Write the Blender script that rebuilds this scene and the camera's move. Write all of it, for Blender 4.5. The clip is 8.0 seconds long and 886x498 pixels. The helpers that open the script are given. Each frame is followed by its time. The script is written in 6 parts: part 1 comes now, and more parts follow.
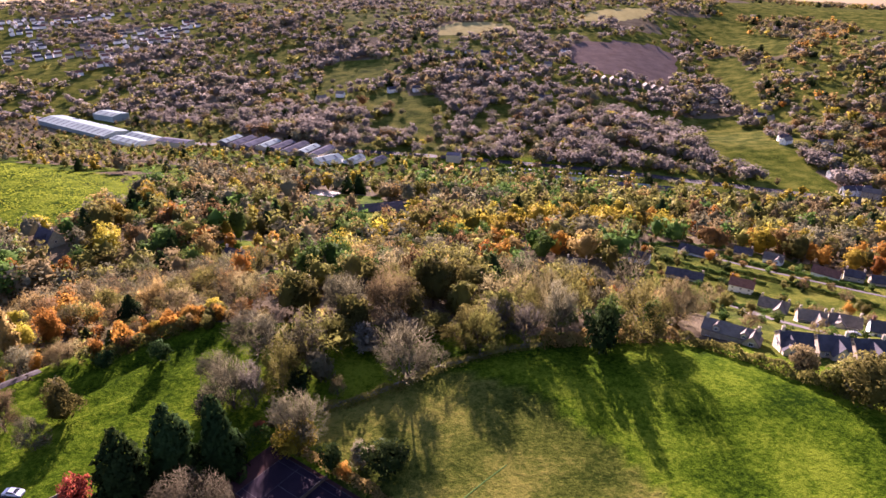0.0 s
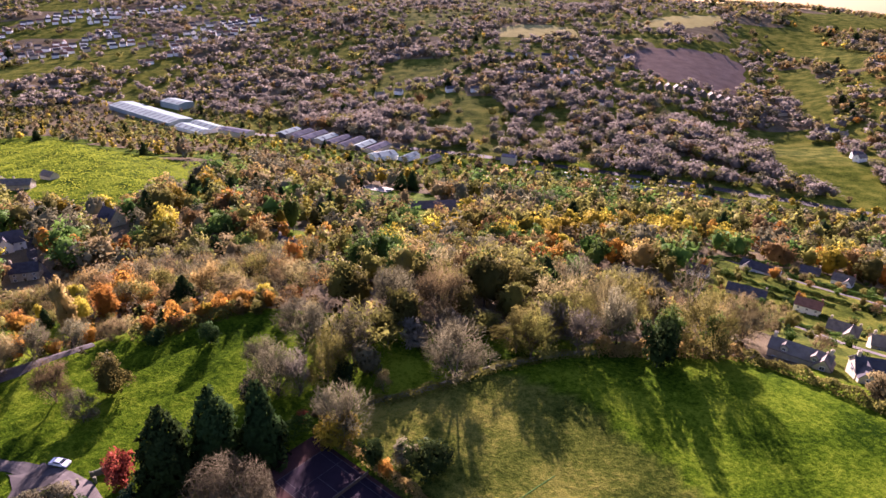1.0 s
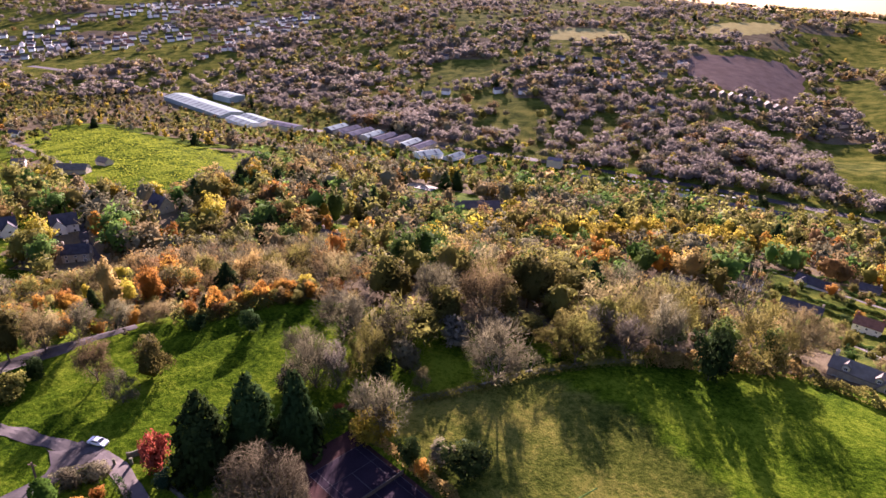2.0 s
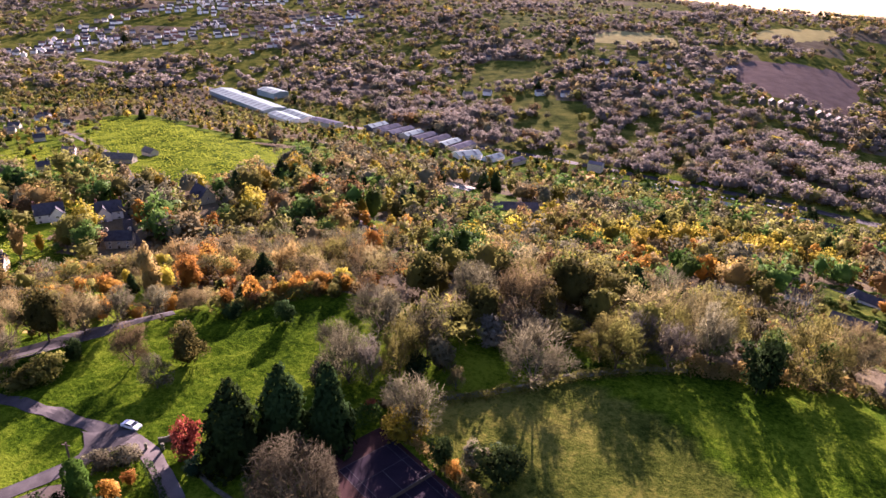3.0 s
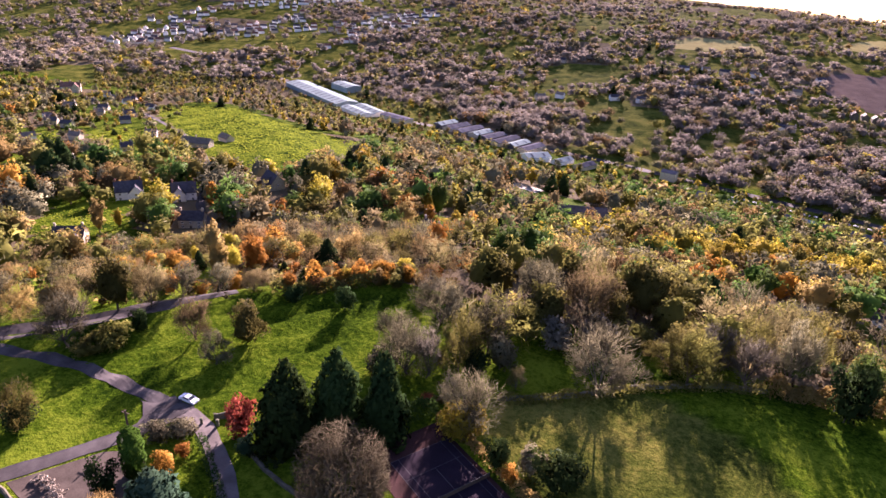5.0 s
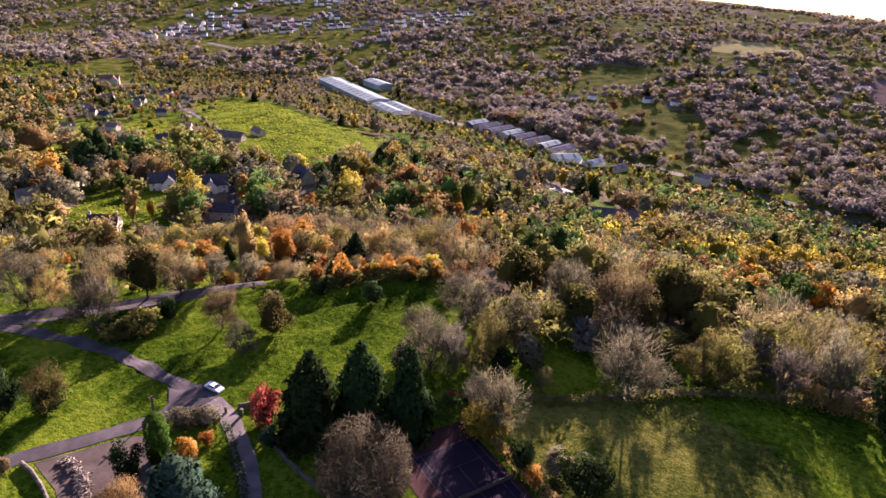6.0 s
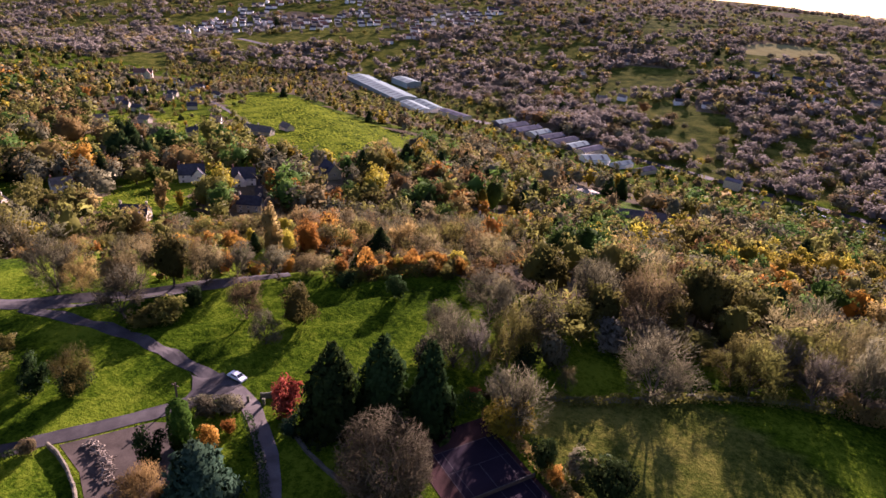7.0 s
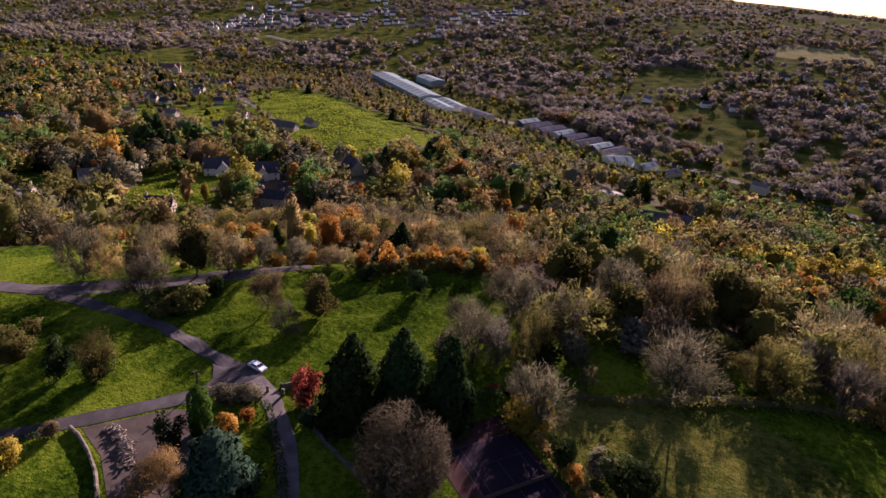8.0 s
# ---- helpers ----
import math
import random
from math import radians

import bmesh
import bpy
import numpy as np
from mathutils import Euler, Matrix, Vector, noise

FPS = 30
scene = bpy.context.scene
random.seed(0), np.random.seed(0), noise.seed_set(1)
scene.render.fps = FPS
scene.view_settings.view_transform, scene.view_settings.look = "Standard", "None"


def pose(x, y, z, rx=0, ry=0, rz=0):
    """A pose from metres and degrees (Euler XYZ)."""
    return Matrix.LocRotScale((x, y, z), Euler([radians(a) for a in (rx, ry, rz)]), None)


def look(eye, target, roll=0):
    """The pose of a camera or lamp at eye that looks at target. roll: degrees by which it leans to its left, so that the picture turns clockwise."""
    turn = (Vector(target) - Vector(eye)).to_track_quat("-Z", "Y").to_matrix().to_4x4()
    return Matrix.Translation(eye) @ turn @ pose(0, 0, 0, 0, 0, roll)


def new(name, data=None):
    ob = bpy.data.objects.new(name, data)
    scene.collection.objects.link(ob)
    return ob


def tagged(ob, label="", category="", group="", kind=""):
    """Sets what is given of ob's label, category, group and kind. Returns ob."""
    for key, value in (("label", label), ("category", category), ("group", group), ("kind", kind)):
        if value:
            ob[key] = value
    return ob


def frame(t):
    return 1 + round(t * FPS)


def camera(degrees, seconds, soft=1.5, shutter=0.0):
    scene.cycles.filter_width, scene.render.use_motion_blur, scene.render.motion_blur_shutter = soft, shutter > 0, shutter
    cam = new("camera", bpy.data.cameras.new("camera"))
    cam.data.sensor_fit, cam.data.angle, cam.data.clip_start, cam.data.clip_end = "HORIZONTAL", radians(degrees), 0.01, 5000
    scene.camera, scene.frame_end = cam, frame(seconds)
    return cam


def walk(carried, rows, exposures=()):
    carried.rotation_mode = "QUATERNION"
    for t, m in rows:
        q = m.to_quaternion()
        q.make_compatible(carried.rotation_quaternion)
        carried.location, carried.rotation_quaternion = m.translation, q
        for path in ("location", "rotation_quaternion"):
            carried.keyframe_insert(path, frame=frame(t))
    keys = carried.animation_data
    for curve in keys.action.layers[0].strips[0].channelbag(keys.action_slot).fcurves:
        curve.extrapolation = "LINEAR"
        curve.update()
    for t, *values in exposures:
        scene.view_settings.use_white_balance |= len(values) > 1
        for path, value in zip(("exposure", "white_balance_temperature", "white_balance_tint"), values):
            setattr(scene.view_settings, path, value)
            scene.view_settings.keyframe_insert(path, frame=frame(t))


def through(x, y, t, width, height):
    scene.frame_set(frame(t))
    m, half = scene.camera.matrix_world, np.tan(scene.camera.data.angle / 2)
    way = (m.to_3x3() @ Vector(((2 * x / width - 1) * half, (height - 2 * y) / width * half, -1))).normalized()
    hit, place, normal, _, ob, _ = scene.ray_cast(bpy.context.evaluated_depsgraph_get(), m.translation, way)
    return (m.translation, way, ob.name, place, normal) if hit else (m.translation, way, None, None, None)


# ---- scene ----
K = 1.2     # metres to a plan unit: the plan below is drawn in these
cam = camera(69.0, 8.0, soft=1.55)
ROWS = [
    (0.0, 0.00, 0.00, 80.00, 65.000, -0.000, 0.000),
    (0.5, -0.70, 1.48, 78.76, 65.066, -0.650, 2.778),
    (1.0, -1.37, 2.81, 77.57, 65.107, -1.176, 5.245),
    (1.5, -2.01, 3.99, 76.45, 65.131, -1.610, 7.470),
    (2.0, -2.61, 5.05, 75.40, 65.143, -1.977, 9.509),
    (2.5, -3.16, 5.98, 74.43, 65.144, -2.297, 11.407),
    (3.0, -3.67, 6.81, 73.52, 65.131, -2.585, 13.196),
    (3.5, -4.13, 7.54, 72.70, 65.103, -2.852, 14.900),
    (4.0, -4.54, 8.17, 71.95, 65.058, -3.104, 16.534),
    (4.5, -4.90, 8.72, 71.26, 64.994, -3.345, 18.106),
    (5.0, -5.22, 9.19, 70.64, 64.911, -3.576, 19.617),
    (5.5, -5.50, 9.59, 70.07, 64.812, -3.797, 21.067),
    (6.0, -5.74, 9.91, 69.54, 64.699, -4.008, 22.449),
    (6.5, -5.95, 10.15, 69.05, 64.577, -4.207, 23.756),
    (7.0, -6.12, 10.32, 68.56, 64.455, -4.395, 24.980),
    (7.5, -6.28, 10.42, 68.08, 64.342, -4.574, 26.114),
    (8.0, -6.42, 10.44, 67.57, 64.251, -4.747, 27.153),
]
WB = (5750, 48)
EXPOSURES = [(0.0, 3.0, *WB), (4.7, 3.05, *WB), (5.8, 2.85, *WB), (6.5, 2.6, *WB), (7.25, 2.25, *WB), (8.0, 1.8, *WB)]
walk(cam, [(t, pose(K * x, K * y, K * z, rx, ry, rz)) for t, x, y, z, rx, ry, rz in ROWS], EXPOSURES)

# ---- light: low autumn sun ahead of the camera, hazy sky ----
SUN_AZ, SUN_EL = -5.0, 18.5          # degrees from +y towards +x, and above the horizon
world = bpy.data.worlds.new("sky")
scene.world = world
world.use_nodes = True
wn = world.node_tree
sky = wn.nodes.new("ShaderNodeTexSky")
sky.sky_type, sky.sun_disc = "NISHITA", False
sky.sun_elevation, sky.sun_rotation = radians(SUN_EL), radians(SUN_AZ)
sky.air_density, sky.dust_density, sky.ozone_density, sky.altitude = 1.0, 2.0, 1.5, 200
wn.links.new(sky.outputs[0], wn.nodes["Background"].inputs[0])
wn.nodes["Background"].inputs[1].default_value = 0.031
sun_data = bpy.data.lights.new("sun", "SUN")
sun_data.energy, sun_data.angle, sun_data.color = 4.5, radians(0.6), (1.0, 0.82, 0.62)
sun = new("sun", sun_data)
az, el = radians(SUN_AZ), radians(SUN_EL)
sun.matrix_world = look((0, 0, 300), (-math.sin(az) * math.cos(el), -math.cos(az) * math.cos(el), 300 - math.sin(el)))


# ---- materials ----
def nodes_of(name):
    m = bpy.data.materials.new(name)
    m.use_nodes = True
    t = m.node_tree
    t.nodes.clear()
    out = t.nodes.new("ShaderNodeOutputMaterial")
    return m, t, out


def noise_node(t, scale, detail=4.0, rough=0.55, coords=None):
    n = t.nodes.new("ShaderNodeTexNoise")
    n.inputs["Scale"].default_value, n.inputs["Detail"].default_value, n.inputs["Roughness"].default_value = scale, detail, rough
    if coords is None:
        coords = t.nodes.new("ShaderNodeNewGeometry").outputs["Position"]
    t.links.new(coords, n.inputs["Vector"])
    return n


def ramp_node(t, source, stops):
    r = t.nodes.new("ShaderNodeValToRGB")
    e = r.color_ramp.elements
    while len(e) < len(stops):
        e.new(0.5)
    for k, (p, c) in zip(e, stops):
        k.position, k.color = p, (*c, 1)
    t.links.new(source, r.inputs[0])
    return r


def mix_node(t, fac, a, b, mode="MIX"):
    m = t.nodes.new("ShaderNodeMix")
    m.data_type, m.blend_type = "RGBA", mode
    for socket, v in ((m.inputs[0], fac), (m.inputs[6], a), (m.inputs[7], b)):
        if isinstance(v, (int, float)):
            socket.default_value = v
        elif isinstance(v, tuple):
            socket.default_value = (*v, 1)
        else:
            t.links.new(v, socket)
    return m.outputs[2]


def math_node(t, op, a, b=0.0, c=0.0):
    m = t.nodes.new("ShaderNodeMath")
    m.operation = op
    for socket, v in zip(m.inputs, (a, b, c)):
        if isinstance(v, (int, float)):
            socket.default_value = v
        else:
            t.links.new(v, socket)
    return m.outputs[0]


def bump_node(t, height_out, strength, distance):
    b = t.nodes.new("ShaderNodeBump")
    b.inputs["Strength"].default_value, b.inputs["Distance"].default_value = strength, distance
    t.links.new(height_out, b.inputs["Height"])
    return b.outputs[0]


def waxy(t, body, out, amount, rough, normal=None):
    """The waxy gloss of leaves, twigs and grass over their body colour, strongest at a glancing view."""
    fr = t.nodes.new("ShaderNodeFresnel")
    fr.inputs["IOR"].default_value = 1.42
    gl = t.nodes.new("ShaderNodeBsdfGlossy")
    gl.inputs["Roughness"].default_value = rough
    if normal is not None:
        t.links.new(normal, gl.inputs["Normal"])
        t.links.new(normal, fr.inputs["Normal"])
    mx = t.nodes.new("ShaderNodeMixShader")
    t.links.new(math_node(t, "MULTIPLY", fr.outputs[0], amount), mx.inputs[0])
    t.links.new(body, mx.inputs[1])
    t.links.new(gl.outputs[0], mx.inputs[2])
    t.links.new(mx.outputs[0], out.inputs[0])


def leaf_material(name, dark, mid, light, through=0.45, gloss=0.03):
    """Leaves or twigs: tint by tree and by leaf, light passes through."""
    m, t, out = nodes_of(name)
    geo = t.nodes.new("ShaderNodeNewGeometry")
    big = noise_node(t, 0.09, 2.0)
    v = math_node(t, "MULTIPLY_ADD", geo.outputs["Random Per Island"], 0.15, math_node(t, "MULTIPLY_ADD", big.outputs["Fac"], 1.5, -0.4))
    col = ramp_node(t, v, [(0.1, dark), (0.5, mid), (0.95, light)]).outputs[0]
    info = t.nodes.new("ShaderNodeObjectInfo")
    hue = t.nodes.new("ShaderNodeHueSaturation")
    t.links.new(math_node(t, "MULTIPLY_ADD", info.outputs["Random"], 0.03, 0.487), hue.inputs["Hue"])
    t.links.new(math_node(t, "MULTIPLY_ADD", info.outputs["Random"], 0.55, 0.72), hue.inputs["Value"])
    t.links.new(col, hue.inputs["Color"])
    d = t.nodes.new("ShaderNodeBsdfDiffuse")
    tr = t.nodes.new("ShaderNodeBsdfTranslucent")
    t.links.new(hue.outputs[0], d.inputs[0])
    t.links.new(hue.outputs[0], tr.inputs[0])
    mx = t.nodes.new("ShaderNodeMixShader")
    mx.inputs[0].default_value = through
    t.links.new(d.outputs[0], mx.inputs[1])
    t.links.new(tr.outputs[0], mx.inputs[2])
    waxy(t, mx.outputs[0], out, gloss, 0.7)
    return m


def plain_material(name, a, b, scale=1.0, rough=0.8, bump=0.3, metal=0.0, fine=12.0, distance=0.02, spec=0.12):
    """A surface with broad stains and fine grain."""
    m, t, out = nodes_of(name)
    p = t.nodes.new("ShaderNodeBsdfPrincipled")
    n1, n2 = noise_node(t, scale, 5.0), noise_node(t, scale * fine, 3.0)
    fac = math_node(t, "MULTIPLY_ADD", n2.outputs["Fac"], 0.6, math_node(t, "MULTIPLY_ADD", n1.outputs["Fac"], 1.2, -0.4))
    info = t.nodes.new("ShaderNodeObjectInfo")
    fac = math_node(t, "MULTIPLY_ADD", info.outputs["Random"], 0.3, math_node(t, "SUBTRACT", fac, 0.15))
    t.links.new(ramp_node(t, fac, [(0.2, a), (0.8, b)]).outputs[0], p.inputs["Base Color"])
    p.inputs["Roughness"].default_value, p.inputs["Metallic"].default_value = rough, metal
    p.inputs["Specular IOR Level"].default_value = spec
    if bump:
        t.links.new(bump_node(t, n2.outputs["Fac"], bump, distance), p.inputs["Normal"])
    t.links.new(p.outputs[0], out.inputs[0])
    return m


LEAF = {
    "yellow": leaf_material("leaf_yellow", (0.15, 0.115, 0.012), (0.31, 0.24, 0.025), (0.46, 0.37, 0.05), 0.6),
    "orange": leaf_material("leaf_orange", (0.19, 0.092, 0.016), (0.37, 0.18, 0.03), (0.5, 0.28, 0.055), 0.6),
    "rust": leaf_material("leaf_rust", (0.12, 0.078, 0.028), (0.235, 0.155, 0.053), (0.36, 0.25, 0.09), 0.55),
    "red": leaf_material("leaf_red", (0.15, 0.03, 0.02), (0.33, 0.075, 0.045), (0.46, 0.14, 0.08), 0.4),
    "olive": leaf_material("leaf_olive", (0.065, 0.06, 0.015), (0.15, 0.138, 0.033), (0.26, 0.232, 0.062), 0.6),
    "green": leaf_material("leaf_green", (0.03, 0.055, 0.01), (0.07, 0.115, 0.02), (0.14, 0.195, 0.04), 0.45),
    "dark": leaf_material("leaf_dark", (0.012, 0.021, 0.007), (0.026, 0.045, 0.013), (0.058, 0.085, 0.022), 0.25, 0.01),
    "blue": leaf_material("leaf_blue", (0.016, 0.038, 0.022), (0.036, 0.07, 0.04), (0.072, 0.11, 0.062), 0.25, 0.01),
    "mauve": leaf_material("twig_grey", (0.072, 0.067, 0.038), (0.135, 0.125, 0.071), (0.205, 0.19, 0.112), 0.2, 0.008),
    "beech": leaf_material("twig_brown", (0.085, 0.076, 0.044), (0.155, 0.139, 0.082), (0.235, 0.212, 0.13), 0.2, 0.008),
    "silver": leaf_material("twig_silver", (0.13, 0.12, 0.085), (0.2, 0.186, 0.135), (0.29, 0.27, 0.2), 0.2, 0.008),
    "blade": leaf_material("grass_blade", (0.09, 0.125, 0.01), (0.155, 0.195, 0.016), (0.24, 0.27, 0.03), 0.5),
    "lime": leaf_material("leaf_lime", (0.035, 0.085, 0.01), (0.085, 0.175, 0.022), (0.16, 0.27, 0.045), 0.35),
    "tan": leaf_material("twig_tan", (0.11, 0.085, 0.037), (0.205, 0.163, 0.072), (0.31, 0.255, 0.118), 0.35, 0.012),
    # far trees only: paler and more see-through, distance haze put into the colour
    "pink": leaf_material("twig_haze_pale", (0.14, 0.12, 0.1), (0.2, 0.173, 0.145), (0.255, 0.222, 0.188), 0.5),
}
YARD_DIRT = plain_material("yard_dirt", (0.03, 0.023, 0.018), (0.088, 0.07, 0.058), 0.35, 0.95, 0.4, fine=20, spec=0.1)
PALE_WALL = plain_material("pale_rubble", (0.07, 0.062, 0.042), (0.17, 0.148, 0.105), 1.2, 0.95, 0.6)
MOSSY = plain_material("mossy_stone", (0.07, 0.075, 0.045), (0.2, 0.19, 0.13), 0.9, 0.95, 0.6)
BARK = plain_material("bark", (0.05, 0.04, 0.032), (0.14, 0.115, 0.09), 1.5, 0.95, 0.6)
TARMAC = plain_material("tarmac", (0.035, 0.031, 0.032), (0.09, 0.08, 0.078), 0.35, 0.95, 0.25, fine=30, spec=0.1)
TRACK = plain_material("worn_drive", (0.09, 0.077, 0.072), (0.185, 0.16, 0.15), 0.3, 0.95, 0.3, fine=25, spec=0.1)
STONE = plain_material("cotswold_stone", (0.34, 0.29, 0.215), (0.52, 0.46, 0.35), 0.8, 0.9, 0.5)
RENDER_WHITE = plain_material("white_render", (0.66, 0.64, 0.60), (0.82, 0.81, 0.78), 0.5, 0.85, 0.2)
SLATE = plain_material("slate_roof", (0.035, 0.034, 0.042), (0.085, 0.08, 0.092), 0.6, 0.9, 0.4, spec=0.15)
STONE_TILE = plain_material("stone_tile_roof", (0.10, 0.085, 0.072), (0.21, 0.18, 0.15), 0.7, 0.85, 0.5)
CLAY = plain_material("clay_tile_roof", (0.12, 0.06, 0.045), (0.24, 0.12, 0.085), 0.7, 0.8, 0.5)
METAL_ROOF = plain_material("pale_sheet_roof", (0.17, 0.215, 0.215), (0.26, 0.315, 0.315), 0.05, 1.0, 0.1, spec=0.0)
GREY_ROOF = plain_material("grey_sheet_roof", (0.07, 0.07, 0.085), (0.12, 0.12, 0.145), 0.06, 1.0, 0.1, spec=0.0)
FRAME_WHITE = plain_material("painted_wood", (0.7, 0.7, 0.68), (0.82, 0.82, 0.8), 2.0, 0.5, 0.05)
DARK_WOOD = plain_material("dark_wood", (0.05, 0.035, 0.025), (0.12, 0.085, 0.06), 2.0, 0.8, 0.3)


def glass_material():
    m, t, out = nodes_of("window_glass")
    p = t.nodes.new("ShaderNodeBsdfPrincipled")
    p.inputs["Base Color"].default_value = (0.03, 0.035, 0.04, 1)
    p.inputs["Roughness"].default_value = 0.06
    p.inputs["Specular IOR Level"].default_value = 0.8
    t.links.new(p.outputs[0], out.inputs[0])
    return m


GLASS = glass_material()


def ground_material():
    """Grass, leaf litter, ploughed earth and stubble, laid out by the land-use attribute."""
    m, t, out = nodes_of("land")
    p = t.nodes.new("ShaderNodeBsdfDiffuse")
    att = t.nodes.new("ShaderNodeAttribute")
    att.attribute_name = "land_use"
    sep = t.nodes.new("ShaderNodeSeparateColor")
    t.links.new(att.outputs["Color"], sep.inputs[0])
    patch, tuft, blade = noise_node(t, 0.06, 5.0), noise_node(t, 0.9, 4.0, 0.75), noise_node(t, 3.2, 3.0, 0.7)
    gf = math_node(t, "MULTIPLY_ADD", tuft.outputs["Fac"], 0.75, math_node(t, "MULTIPLY_ADD", patch.outputs["Fac"], 0.9, -0.32))
    gf = math_node(t, "MULTIPLY_ADD", blade.outputs["Fac"], 0.3, math_node(t, "SUBTRACT", gf, 0.15))
    grass = ramp_node(t, gf, [(0.34, (0.012, 0.03, 0.002)), (0.5, (0.056, 0.098, 0.004)), (0.67, (0.145, 0.19, 0.012))]).outputs[0]
    # second grass colour: the tussocky meadow half, and haze painted on far fields
    rough = t.nodes.new("ShaderNodeAttribute")
    rough.attribute_name = "rough_or_hazed_grass"
    tussock_or_hazed = ramp_node(t, gf, [(0.34, (0.028, 0.042, 0.006)), (0.5, (0.086, 0.1, 0.015)), (0.66, (0.18, 0.166, 0.032))]).outputs[0]
    grass = mix_node(t, rough.outputs["Fac"], grass, tussock_or_hazed)
    litter = ramp_node(t, gf, [(0.25, (0.085, 0.066, 0.04)), (0.55, (0.15, 0.12, 0.075)), (0.8, (0.18, 0.16, 0.09))]).outputs[0]
    earth = ramp_node(t, gf, [(0.25, (0.12, 0.085, 0.07)), (0.75, (0.2, 0.145, 0.12))]).outputs[0]
    stubble = ramp_node(t, gf, [(0.25, (0.28, 0.24, 0.09)), (0.75, (0.42, 0.36, 0.14))]).outputs[0]
    edge = math_node(t, "MULTIPLY_ADD", tuft.outputs["Fac"], 0.5, -0.25)
    def mask(ch):
        a = math_node(t, "ADD", sep.outputs[ch], edge)
        return math_node(t, "GREATER_THAN", a, 0.5)
    col = mix_node(t, mask(0), litter, grass)
    col = mix_node(t, mask(1), col, earth)
    col = mix_node(t, mask(2), col, stubble)
    t.links.new(col, p.inputs["Color"])
    p.inputs["Roughness"].default_value = 0.6
    h = math_node(t, "MULTIPLY_ADD", blade.outputs["Fac"], 0.35, tuft.outputs["Fac"])
    t.links.new(bump_node(t, h, 1.0, 0.6), p.inputs["Normal"])
    waxy(t, p.outputs[0], out, 0.008, 0.7)
    return m


LAND = ground_material()


# ---- lie of the land ----
def smooth(a, b, v):
    v = min(1.0, max(0.0, (v - a) / (b - a)))
    return v * v * (3 - 2 * v)


def across(x, y):
    """How far a place lies across the valley; the valley bends round behind the wooded shoulder."""
    return (y + 0.3 * x) / 1.044 + 0.75 * max(0, -x - 430)


def height(x,y):
    s=across(x,y)
    # near shelf, slope to the valley floor, far hillside, plateau
    n=(y-61-0.98*(x+110))/1.4
    left=36*smooth(2,115,n)+0.1*max(0,n-115)
    z=8-max(94*(0.42*smooth(98,240,s)+0.58*smooth(160,500,s)),left*(1-smooth(420,520,s)))
    far=max(0,s-575)
    z+=92*(1-math.exp(-(far/620)**1.35))
    z-=0.058*max(0,s-1500)
    z-=0.1*max(0,-x-450)*smooth(500,900,s)+0.03*max(0,x-150)*smooth(800,1300,s)
    z+=34*math.exp(-((math.degrees(math.atan2(x,max(y,1)))+38)/13)**2)*smooth(850,1500,s)
    # combe on the far side
    d=(x-(250+0.33*(y-560)))/1.05
    z-=30*math.exp(-(d/85)**2)*smooth(600,760,s)*(1-smooth(1100,1500,s))
    z+=3.0*math.sin(x*0.011+1)*math.sin(y*0.009)*smooth(200,400,s)
    z+=5.0*math.sin(x*0.0047+2)*math.sin(y*0.0061+0.4)*smooth(650,900,s)
    # the ground falls away behind the top hedge of the common
    d=0.74*(y-112)-0.673*(x+58)
    z-=4.5*smooth(1,15,d)*(1-smooth(60,130,d))*smooth(-100,-82,x)*(1-smooth(-44,-26,x))
    # worn terraces of the common
    z+=0.4*math.sin((0.8*x-0.6*y)*1.05+1.6*math.sin(y*0.11))*smooth(-44,-52,x)*smooth(62,74,y)*(1-smooth(108,120,y))
    return z


def inside(poly, x, y):
    c, j = False, len(poly) - 1
    for i in range(len(poly)):
        (xi, yi), (xj, yj) = poly[i], poly[j]
        if (yi > y) != (yj > y) and x < (xj - xi) * (y - yi) / (yj - yi) + xi:
            c = not c
        j = i
    return c


